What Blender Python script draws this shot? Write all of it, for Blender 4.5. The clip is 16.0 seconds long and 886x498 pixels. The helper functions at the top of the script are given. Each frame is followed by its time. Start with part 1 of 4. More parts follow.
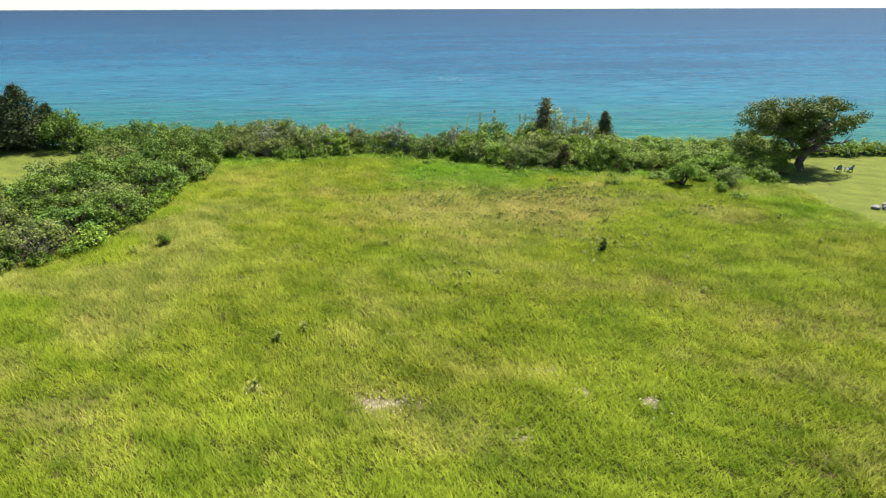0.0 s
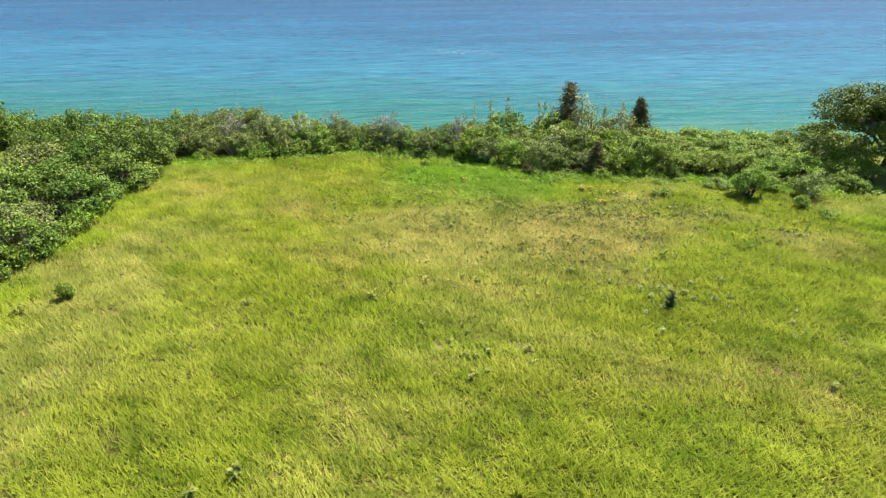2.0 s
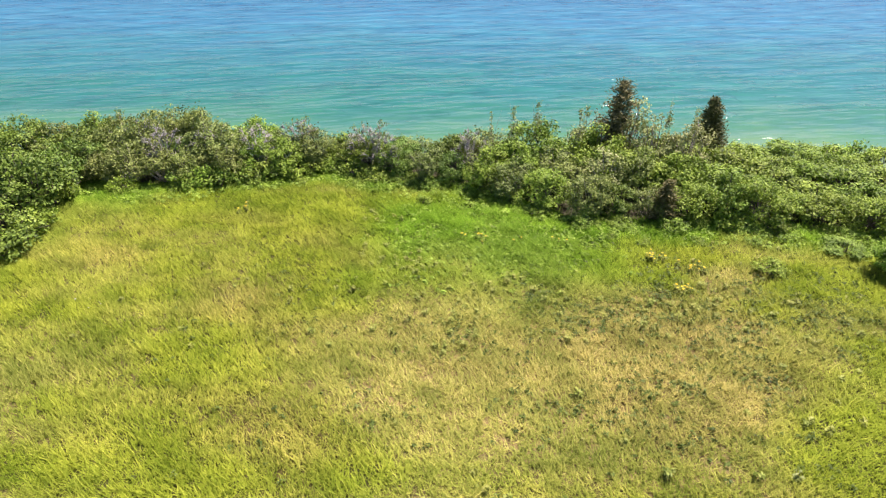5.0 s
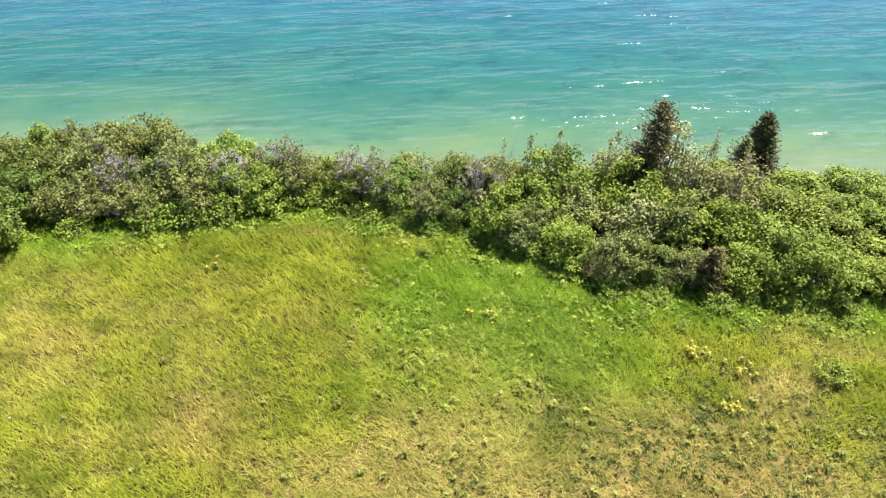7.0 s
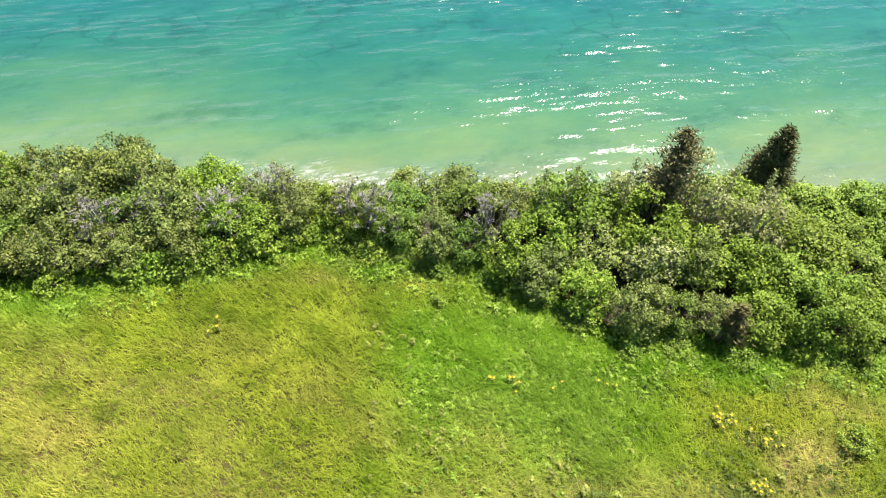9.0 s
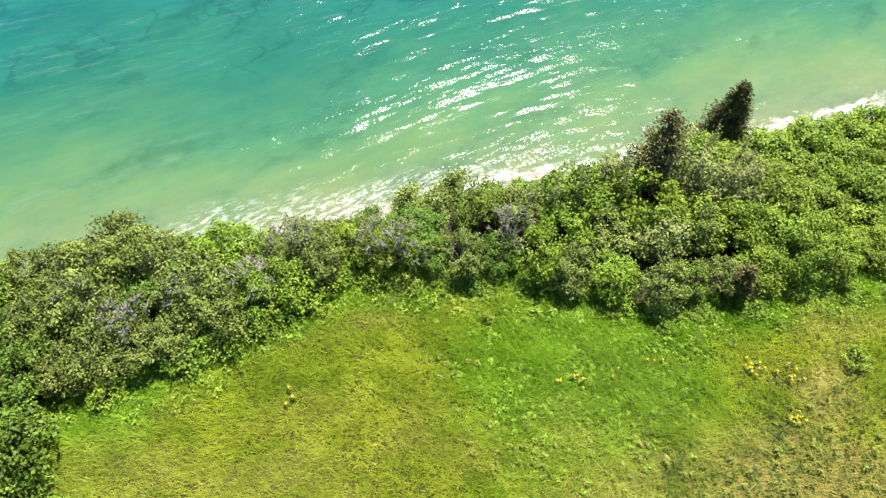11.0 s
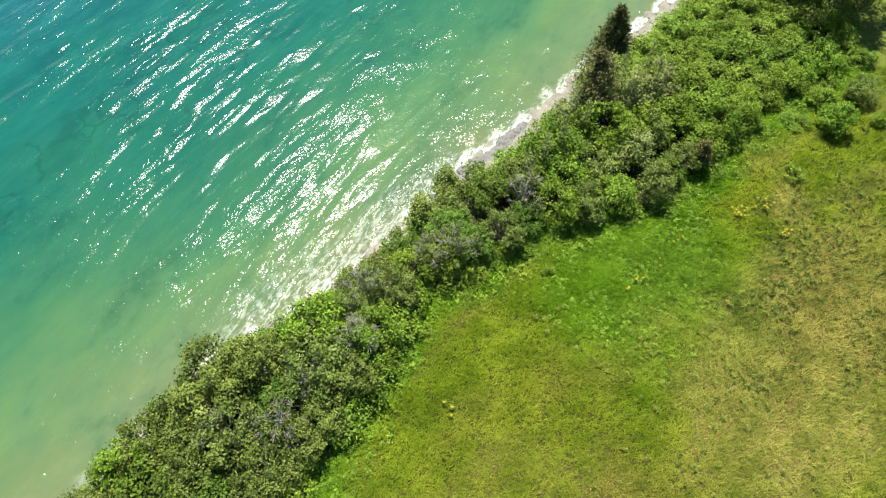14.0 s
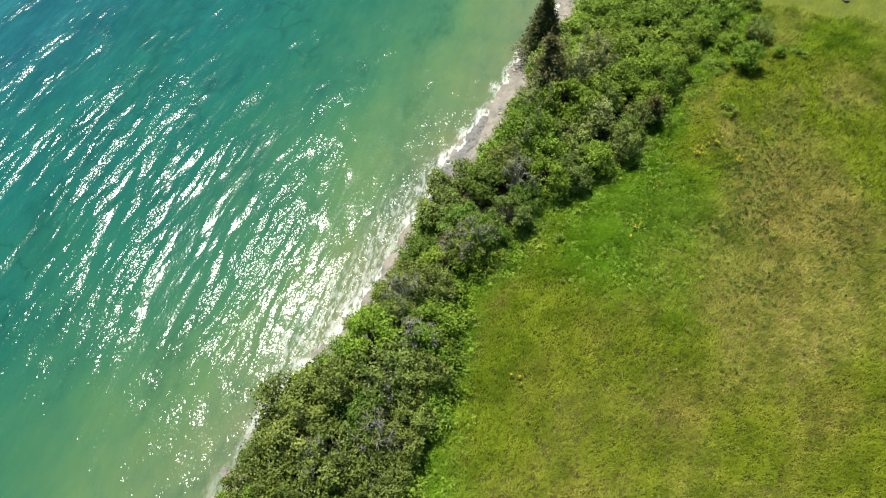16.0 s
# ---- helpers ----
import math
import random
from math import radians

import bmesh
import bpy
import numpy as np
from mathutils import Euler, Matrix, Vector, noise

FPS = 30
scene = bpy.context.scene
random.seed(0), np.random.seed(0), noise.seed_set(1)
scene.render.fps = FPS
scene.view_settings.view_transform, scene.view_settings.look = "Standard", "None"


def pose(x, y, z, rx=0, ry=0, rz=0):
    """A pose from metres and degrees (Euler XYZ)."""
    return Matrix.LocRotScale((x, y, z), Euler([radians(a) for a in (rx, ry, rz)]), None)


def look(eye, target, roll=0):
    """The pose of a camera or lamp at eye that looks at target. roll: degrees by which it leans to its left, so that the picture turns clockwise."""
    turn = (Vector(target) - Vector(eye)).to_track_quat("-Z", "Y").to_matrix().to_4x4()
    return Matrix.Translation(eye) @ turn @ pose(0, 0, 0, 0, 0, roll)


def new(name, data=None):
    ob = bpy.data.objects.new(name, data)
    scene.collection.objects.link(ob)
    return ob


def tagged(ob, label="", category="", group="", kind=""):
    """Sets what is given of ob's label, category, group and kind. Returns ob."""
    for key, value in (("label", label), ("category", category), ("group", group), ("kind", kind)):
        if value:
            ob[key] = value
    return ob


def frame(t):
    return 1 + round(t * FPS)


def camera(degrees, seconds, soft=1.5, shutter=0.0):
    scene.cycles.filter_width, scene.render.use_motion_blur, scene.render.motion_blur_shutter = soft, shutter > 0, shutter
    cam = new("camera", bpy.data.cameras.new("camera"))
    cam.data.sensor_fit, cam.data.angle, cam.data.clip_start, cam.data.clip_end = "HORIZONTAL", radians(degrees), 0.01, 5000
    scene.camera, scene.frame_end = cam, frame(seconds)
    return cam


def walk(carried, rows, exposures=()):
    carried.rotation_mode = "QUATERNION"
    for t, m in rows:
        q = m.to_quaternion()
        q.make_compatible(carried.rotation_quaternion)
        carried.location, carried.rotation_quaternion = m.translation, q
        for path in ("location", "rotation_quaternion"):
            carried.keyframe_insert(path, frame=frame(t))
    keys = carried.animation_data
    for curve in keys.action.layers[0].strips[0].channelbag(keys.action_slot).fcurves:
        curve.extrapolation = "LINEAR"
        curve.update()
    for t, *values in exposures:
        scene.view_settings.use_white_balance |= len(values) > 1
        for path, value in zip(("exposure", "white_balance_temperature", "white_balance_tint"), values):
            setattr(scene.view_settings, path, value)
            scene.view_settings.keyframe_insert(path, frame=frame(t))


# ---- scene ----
cam = camera(71.9, 16.0, soft=1.3)
METRES, EYE, TILT, LEAN, TURN = 76.5, 15.15, -21.66, 0.15, 0.0
ROWS = [
    (0.0, 0.0, 0.0, 0.0, -0.0, 0.0, -0.0),
    (0.5, -0.0011, 0.0373, 0.0126, -0.03, -0.51, 0.02),
    (1.0, -0.0024, 0.0746, 0.0261, -0.06, -1.16, 0.04),
    (1.5, -0.0035, 0.112, 0.0399, -0.11, -1.85, 0.06),
    (2.0, -0.0047, 0.1488, 0.0536, -0.14, -2.65, 0.07),
    (2.5, -0.0057, 0.1846, 0.0674, -0.16, -3.51, 0.08),
    (3.0, -0.0066, 0.2189, 0.081, -0.17, -4.34, 0.06),
    (3.5, -0.0074, 0.2516, 0.0955, -0.18, -4.94, 0.06),
    (4.0, -0.0082, 0.282, 0.1126, -0.19, -5.9, 0.05),
    (6.5, -0.0074, 0.4057, 0.2148, 0.26, -14.28, -0.07),
    (7.0, -0.0075, 0.425, 0.2378, 0.36, -16.63, -0.19),
    (7.5, -0.0087, 0.4423, 0.2604, 0.3, -19.04, -0.45),
    (8.0, -0.0133, 0.4575, 0.281, -0.14, -21.36, -0.58),
    (8.5, -0.0231, 0.4707, 0.3021, -1.31, -23.86, -0.34),
    (9.0, -0.0363, 0.4823, 0.3224, -3.15, -26.25, 0.25),
    (11.5, -0.144, 0.5238, 0.4187, -22.24, -36.93, 7.82),
    (12.0, -0.1688, 0.5302, 0.4346, -27.16, -38.46, 9.94),
    (12.5, -0.1932, 0.538, 0.4476, -32.1, -39.75, 11.91),
    (13.0, -0.2174, 0.5481, 0.4603, -37.09, -41.13, 13.58),
    (13.5, -0.2413, 0.5594, 0.4721, -41.98, -42.47, 14.96),
    (14.0, -0.2639, 0.5694, 0.4824, -46.55, -43.47, 16.27),
    (14.5, -0.2852, 0.5797, 0.4925, -50.9, -44.44, 17.44),
    (15.0, -0.3056, 0.5905, 0.5029, -55.11, -45.35, 18.51),
    (15.5, -0.3249, 0.6035, 0.5139, -59.24, -46.37, 19.35),
    (16.0, -0.3435, 0.6174, 0.5252, -63.23, -47.29, 20.04),
]
walk(cam, [(t, pose(0, 0, EYE, TILT, LEAN, TURN) @ pose(METRES * x, METRES * y, METRES * z, 90 + pitch, roll, yaw)) for t, x, y, z, yaw, pitch, roll in ROWS],
     exposures=[(0.0, 0.78, 6500, 11), (2.0, 0.99, 6500, 16), (4.0, 1.07, 6500, 27), (6.5, 1.1, 6450, 35), (9.0, 1.08, 6500, 18), (11.5, 0.97, 6750, 7),
                (13.0, 0.78, 6800, 0), (14.5, 0.46, 6800, -1), (16.0, 0.26, 6750, 3)])

# ---- world, sun, exposure ----
SUN_AZ, SUN_EL = 42.0, 60.0      # degrees clockwise from +y, degrees above the horizon
world = bpy.data.worlds.new("sky")
scene.world = world
world.use_nodes = True
wn = world.node_tree.nodes
sky = wn.new("ShaderNodeTexSky")
sky.sky_type = "NISHITA"
sky.sun_disc = False
sky.sun_elevation, sky.sun_rotation = radians(SUN_EL), radians(SUN_AZ)
sky.altitude, sky.air_density, sky.dust_density, sky.ozone_density = 200, 0.75, 0.0, 2.0
world.node_tree.links.new(sky.outputs[0], wn["Background"].inputs[0])
wn["Background"].inputs[1].default_value = 0.088
sun_data = bpy.data.lights.new("sun", "SUN")
sun_data.energy, sun_data.angle, sun_data.color = 5.0, radians(0.53), (1.0, 0.95, 0.86)
sun_ob = new("sun", sun_data)
sun_ob.matrix_world = look((0, 0, 60), (-60 * math.sin(radians(SUN_AZ)) * math.cos(radians(SUN_EL)),
                                        -60 * math.cos(radians(SUN_AZ)) * math.cos(radians(SUN_EL)), 60 - 60 * math.sin(radians(SUN_EL))))


# ---- plan of the place (metres) ----
WATER = -3.0
SHORE = np.array([(-4900, 120), (-300, 90), (-60, 76), (-30, 73.6), (-25.4, 74.1), (-22.5, 74.2), (-18, 74.1), (-14, 73.1), (-5, 72.3), (3, 72.6),
                  (9, 72.0), (16, 71.7), (27, 71.2), (36, 70.7), (60, 71.5), (300, 84), (4900, 110)])
HEDGE = np.array([(-60, 66), (-40, 66), (-25, 64.4), (-19, 63.7), (-15.5, 64.3), (-11, 65.6), (-8.5, 67), (-5, 65.2), (-1, 64.3), (2, 62.9),
                  (5, 60.8), (7, 58.8), (9, 59.2), (11, 58.4), (15, 58.4), (19, 57.6), (23, 56.9), (29, 55.0), (33, 56.5), (36, 63.5), (60, 64.5)])
LEFT = np.array([(20, -31), (28, -30), (34, -27), (38.2, -23.8), (46, -22.6), (50.7, -23.5), (57.4, -23.2), (64, -24)])   # y, x of the side hedge's foot


def shore(x):
    return np.interp(x, SHORE[:, 0], SHORE[:, 1])


def hedge_foot(x):
    return np.interp(x, HEDGE[:, 0], HEDGE[:, 1])


def left_foot(y):
    return np.interp(y, LEFT[:, 0], LEFT[:, 1])


def lattice(ix, iy, seed):
    h = (ix.astype(np.int64) * 374761393 + iy.astype(np.int64) * 668265263 + seed * 974711) & 0x7FFFFFFF
    h = ((h ^ (h >> 13)) * 1274126177) & 0x7FFFFFFF
    return ((h ^ (h >> 16)) & 0xFFFF) / 65535.0


def value_noise(x, y, size, seed=0):
    """Smooth noise from 0 to 1 over the plan."""
    x, y = np.asarray(x, float) / size, np.asarray(y, float) / size
    ix, iy = np.floor(x), np.floor(y)
    fx, fy = x - ix, y - iy
    fx, fy = fx * fx * (3 - 2 * fx), fy * fy * (3 - 2 * fy)
    a, b = lattice(ix, iy, seed), lattice(ix + 1, iy, seed)
    c, d = lattice(ix, iy + 1, seed), lattice(ix + 1, iy + 1, seed)
    return (a * (1 - fx) + b * fx) * (1 - fy) + (c * (1 - fx) + d * fx) * fy


def smooth(a, b, v):
    k = np.clip((v - a) / (b - a), 0, 1)
    return k * k * (3 - 2 * k)


def height(x, y):
    """The lie of the land: a flat meadow, a low bluff, the beach and the lake bed."""
    x, y = np.asarray(x, float), np.asarray(y, float)
    near = smooth(400, 60, np.hypot(x, y - 40))
    z = (0.22 * (value_noise(x, y, 14, 3) - 0.5) + 0.10 * (value_noise(x, y, 3.5, 4) - 0.5)) * near
    d = y - shore(x)
    wob = (value_noise(x, y, 2.2, 5) - 0.5) * 0.9 * near
    bank = -2.55 * smooth(-3.6, -1.3, d + wob) - 0.45 * smooth(-1.4, 0.1, d + wob * 0.4)
    bed = -np.clip(d, 0, 200) * 0.045
    z = z * (1 - smooth(-4, -1, d)) + bank + bed
    return z + 0.10 * (value_noise(x, y, 0.8, 6) - 0.5) * smooth(-3.5, -1, d) * near


def lawn(x, y):
    """1 where the grass is mown."""
    w = (value_noise(x, y, 3, 8) - 0.5) * 1.2
    right = smooth(-0.6, 0.6, x - np.interp(y, [30, 43, 50, 54, 58], [34, 32.0, 31.3, 30.2, 31.5]) + w)
    left = smooth(0.6, -0.6, x + 37 + w)
    return np.maximum(right, left) * smooth(-6, -7, y - shore(x) + w)


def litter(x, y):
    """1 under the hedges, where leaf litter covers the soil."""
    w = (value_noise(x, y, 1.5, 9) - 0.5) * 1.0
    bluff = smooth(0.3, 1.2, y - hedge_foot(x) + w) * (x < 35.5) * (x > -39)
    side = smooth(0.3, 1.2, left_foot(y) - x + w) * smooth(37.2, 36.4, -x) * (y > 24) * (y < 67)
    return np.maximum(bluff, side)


def lush(x, y):
    """1 where the grass is long, wet and bright green."""
    w = (value_noise(x, y, 2.5, 11) - 0.5) * 2.4
    strip = smooth(3.4, 0.6, hedge_foot(x) - y + w)
    wedge = smooth(1.0, -0.6, np.hypot((x - 1.8) / 5.7, (y - 58.7) / 5.6) - 0.9 + w * 0.28)
    side = 0.3 * smooth(2.4, 0.4, x - left_foot(y) + w)
    near = 0.16 * smooth(0.5, 0.8, value_noise(x, y, 9, 12))
    mid = 0.30 * smooth(1, 0, np.hypot((x - 20) / 8, (y - 34) / 6) + w * 0.2)
    east = 0.5 * smooth(23, 27, x + w) * smooth(38, 43, y)
    return np.clip(np.maximum.reduce([strip, wedge, side, near, mid, east]), 0, 1)


def dry(x, y):
    """1 where the grass is straw-coloured."""
    n = 0.62 * value_noise(x + y * 0.35, y * 1.6, 7.5, 21) + 0.38 * value_noise(x + y * 0.4, y * 1.8, 2.6, 22)
    heart = 0.42 * smooth(1, 0.3, np.hypot((x - 4) / 15, (y - 47.0) / 7)) + 0.08 * smooth(1, 0.2, np.hypot((x + 11) / 8, (y - 54) / 8)) + 0.30 * smooth(1, 0.2, np.hypot((x + 18.5) / 4, (y - 41) / 10))
    heart = heart + 0.10 * smooth(40, 47, y) + 0.22 * smooth(1, 0.2, np.hypot((x + 14) / 9, (y - 36) / 13))
    return np.clip(smooth(0.48, 0.80, n + heart) * np.maximum((0.5 + 0.5 * smooth(38, 46, y)) * (0.4 + 0.6 * smooth(-9, -1, x)), 0.85 * smooth(-12, -16, x) * smooth(50, 46, y)), 0, 1) * (1 - 0.85 * lush(x, y))


def russet(x, y):
    """1 where ripe seed heads tint the grass brown."""
    n = 0.68 * value_noise(x * 0.9 + y * 0.4, y * 1.5, 6.0, 31) + 0.32 * value_noise(x + y * 0.4, y * 1.7, 2.2, 32)
    heart = 0.22 * smooth(1, 0.2, np.hypot((x - 9) / 9, (y - 47) / 7))
    return np.clip(smooth(0.54, 0.84, n + heart) * (0.35 + 0.65 * smooth(34, 44, y)), 0, 1) * (1 - lush(x, y))


def bladed(x, y):
    """1 where the long grass stands, thinning out to the south."""
    return smooth(8.0, 14.0, y + (value_noise(x, y, 4.0, 61) - 0.5) * 5.0)


BARE = [(-2.3, 20.9, 1.3), (4.6, 23.5, 0.6), (3.0, 18.8, 0.5), (5.8, 21.8, 0.6), (-0.2, 27.1, 0.4), (-8.1, 22.0, 0.4), (8.5, 21.0, 0.7), (-0.5, 34.5, 0.5), (3.2, 34.4, 0.5)]


def bare(x, y):
    """1 where stony soil shows."""
    w = value_noise(x, y, 0.5, 41) * 1.1
    v = np.zeros_like(np.asarray(x, float))
    for bx, by, r in BARE:
        v = np.maximum(v, smooth(1.1, 0.5, np.hypot((x - bx) / (r * 1.5), (y - by) / r) + w * 0.8))
    return v


# ---- materials ----
def material(name):
    m = bpy.data.materials.new(name)
    m.use_nodes = True
    return m, m.node_tree.nodes, m.node_tree.links, m.node_tree.nodes["Principled BSDF"]


def node(nt, kind, **inputs):
    n = nt.new(kind)
    for key, value in inputs.items():
        n.inputs[key.replace("_", " ")].default_value = value
    return n


def ramp(nt, stops):
    n = nt.new("ShaderNodeValToRGB")
    el = n.color_ramp.elements
    while len(el) < len(stops):
        el.new(0.5)
    for e, (p, c) in zip(el, stops):
        e.position, e.color = p, (*c, 1)
    return n


def mix(nt, lk, fac, a, b, blend="MIX"):
    n = nt.new("ShaderNodeMix")
    n.data_type, n.blend_type = "RGBA", blend
    for i, v in ((0, fac), (6, a), (7, b)):
        if isinstance(v, bpy.types.NodeSocket):
            lk.new(v, n.inputs[i])
        else:
            n.inputs[i].default_value = v if i == 0 else (*v, 1)
    return n.outputs[2]


def math_node(nt, lk, op, a, b=0.0, c=None):
    n = nt.new("ShaderNodeMath")
    n.operation = op
    for i, v in enumerate((a, b) if c is None else (a, b, c)):
        if isinstance(v, bpy.types.NodeSocket):
            lk.new(v, n.inputs[i])
        else:
            n.inputs[i].default_value = v
    return n.outputs[0]


def attribute(nt, name):
    n = nt.new("ShaderNodeAttribute")
    n.attribute_name = name
    return n.outputs["Fac"]


def noise_node(nt, lk, scale, detail=4.0, rough=0.55, stretch=None, turn=0.0):
    co = nt.new("ShaderNodeNewGeometry").outputs["Position"]
    if stretch:
        mp = nt.new("ShaderNodeMapping")
        mp.inputs["Scale"].default_value = stretch
        mp.inputs["Rotation"].default_value = (0, 0, radians(turn))
        lk.new(co, mp.inputs[0])
        co = mp.outputs[0]
    n = nt.new("ShaderNodeTexNoise")
    n.inputs["Scale"].default_value, n.inputs["Detail"].default_value, n.inputs["Roughness"].default_value = scale, detail, rough
    lk.new(co, n.inputs["Vector"])
    return n.outputs["Fac"]


def streak_node(nt, lk, length, width, turn=0.0, detail=3.0, rough=0.55):
    """Noise drawn out along one way of the plan: cells of length by width metres, turned by degrees."""
    mp = nt.new("ShaderNodeMapping")
    mp.vector_type = "TEXTURE"
    mp.inputs["Scale"].default_value = (length, width, 1.0)
    mp.inputs["Rotation"].default_value = (0, 0, radians(turn))
    lk.new(nt.new("ShaderNodeNewGeometry").outputs["Position"], mp.inputs[0])
    n = nt.new("ShaderNodeTexNoise")
    n.inputs["Scale"].default_value, n.inputs["Detail"].default_value, n.inputs["Roughness"].default_value = 1.0, detail, rough
    lk.new(mp.outputs[0], n.inputs["Vector"])
    return n.outputs["Fac"]


def fade_node(nt, lk, value, a, b, lo=0.0, hi=1.0):
    """lo where the value is a, hi where it is b, smooth between."""
    n = nt.new("ShaderNodeMapRange")
    n.interpolation_type = "SMOOTHSTEP"
    for key, v in (("From Min", a), ("From Max", b), ("To Min", lo), ("To Max", hi)):
        n.inputs[key].default_value = v
    lk.new(value, n.inputs[0])
    return n.outputs[0]


def grass_colour(nt, lk):
    """The meadow's colour from what grows where."""
    g = mix(nt, lk, attribute(nt, "lush"), (0.186, 0.234, 0.018), (0.108, 0.214, 0.012))
    g = mix(nt, lk, math_node(nt, lk, "MULTIPLY", attribute(nt, "dry"), 0.52), g, (0.300, 0.264, 0.088))
    g = mix(nt, lk, math_node(nt, lk, "MULTIPLY", attribute(nt, "russet"), 0.30), g, (0.315, 0.228, 0.080))
    return g


def ground_material():
    m, nt, lk, bs = material("meadow_ground")
    thatch = mix(nt, lk, attribute(nt, "lush"), (0.074, 0.074, 0.018), (0.040, 0.075, 0.007))
    thatch = mix(nt, lk, attribute(nt, "dry"), thatch, (0.260, 0.192, 0.084))
    thatch = mix(nt, lk, math_node(nt, lk, "MULTIPLY", attribute(nt, "russet"), 0.6), thatch, (0.120, 0.082, 0.032))
    thatch = mix(nt, lk, attribute(nt, "bladed"), grass_colour(nt, lk), thatch)     # short turf where no long grass stands
    g = mix(nt, lk, attribute(nt, "lawn"), thatch, (0.176, 0.208, 0.040))
    fine = streak_node(nt, lk, 0.30, 0.09, -27, 5.0, 0.7)
    tone = ramp(nt, [(0.30, (0.50, 0.54, 0.46)), (0.5, (0.88, 0.90, 0.84)), (0.72, (1.30, 1.26, 1.15))])
    lk.new(fine, tone.inputs[0])
    g = mix(nt, lk, 0.9, g, tone.outputs[0], "MULTIPLY")
    mid = streak_node(nt, lk, 2.4, 1.1, -27, 4.0, 0.6)
    tone2 = ramp(nt, [(0.32, (0.62, 0.68, 0.60)), (0.68, (1.22, 1.17, 1.10))])
    lk.new(mid, tone2.inputs[0])
    g = mix(nt, lk, 0.8, g, tone2.outputs[0], "MULTIPLY")
    stony = noise_node(nt, lk, 9.0, 5.0, 0.7)
    soil = ramp(nt, [(0.35, (0.16, 0.13, 0.08)), (0.6, (0.38, 0.32, 0.22)), (0.75, (0.55, 0.50, 0.42))])
    lk.new(stony, soil.inputs[0])
    g = mix(nt, lk, attribute(nt, "bare"), g, soil.outputs[0])
    sandn = noise_node(nt, lk, 1.4, 6.0, 0.65)
    sand = ramp(nt, [(0.3, (0.20, 0.19, 0.175)), (0.5, (0.31, 0.28, 0.245)), (0.7, (0.42, 0.365, 0.305))])
    lk.new(sandn, sand.inputs[0])
    g = mix(nt, lk, attribute(nt, "sand"), g, sand.outputs[0])
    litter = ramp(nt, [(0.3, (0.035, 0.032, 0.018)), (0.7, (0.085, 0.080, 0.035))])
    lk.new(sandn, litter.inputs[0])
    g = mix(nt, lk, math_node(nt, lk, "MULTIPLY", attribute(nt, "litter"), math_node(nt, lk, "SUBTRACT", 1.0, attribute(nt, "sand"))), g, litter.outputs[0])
    lk.new(g, bs.inputs["Base Color"])
    bs.inputs["Roughness"].default_value = 0.95
    bs.inputs["Specular IOR Level"].default_value = 0.15
    bump = node(nt, "ShaderNodeBump", Strength=0.5, Distance=0.08)
    lk.new(fine, bump.inputs["Height"])
    lk.new(bump.outputs[0], bs.inputs["Normal"])
    return m


def leafy(m, nt, lk, bs, colour, through_light=0.35):
    """Thin blades and leaves: a matt face with some light coming through."""
    tr = nt.new("ShaderNodeBsdfTranslucent")
    both = nt.new("ShaderNodeAddShader")
    lk.new(colour, bs.inputs["Base Color"])
    lk.new(mix(nt, lk, 1.0, colour, (through_light * 1.3,) * 3, "MULTIPLY"), tr.inputs[0])
    lk.new(bs.outputs[0], both.inputs[0])
    lk.new(tr.outputs[0], both.inputs[1])
    lk.new(both.outputs[0], nt["Material Output"].inputs[0])
    return m


def grass_material():
    m, nt, lk, bs = material("grass_blades")
    g = grass_colour(nt, lk)
    rnd = nt.new("ShaderNodeNewGeometry").outputs["Random Per Island"]
    tone = ramp(nt, [(0.0, (0.66, 0.74, 0.62)), (0.5, (0.96, 0.98, 0.93)), (0.85, (1.18, 1.13, 1.18)), (1.0, (1.60, 1.48, 1.9))])
    lk.new(rnd, tone.inputs[0])
    g = mix(nt, lk, 1.0, g, tone.outputs[0], "MULTIPLY")
    clump = ramp(nt, [(0.0, (0.52, 0.62, 0.48)), (0.5, (1.0, 1.0, 1.0)), (1.0, (1.50, 1.38, 1.62))])
    lk.new(attribute(nt, "tone"), clump.inputs[0])
    g = mix(nt, lk, 1.0, g, clump.outputs[0], "MULTIPLY")
    bs.inputs["Roughness"].default_value = 0.8
    bs.inputs["Specular IOR Level"].default_value = 0.04
    # a blade is curled and ribbed: its face scatters light as if it lay flatter than it stands
    soft = nt.new("ShaderNodeVectorMath")
    soft.operation = "MULTIPLY_ADD"
    lk.new(nt.new("ShaderNodeNewGeometry").outputs["Normal"], soft.inputs[0])
    soft.inputs[1].default_value, soft.inputs[2].default_value = (0.45, 0.45, 0.45), (0.0, 0.0, 0.75)
    flat = nt.new("ShaderNodeVectorMath")
    flat.operation = "NORMALIZE"
    lk.new(soft.outputs[0], flat.inputs[0])
    lk.new(flat.outputs[0], bs.inputs["Normal"])
    return leafy(m, nt, lk, bs, g, 0.22)


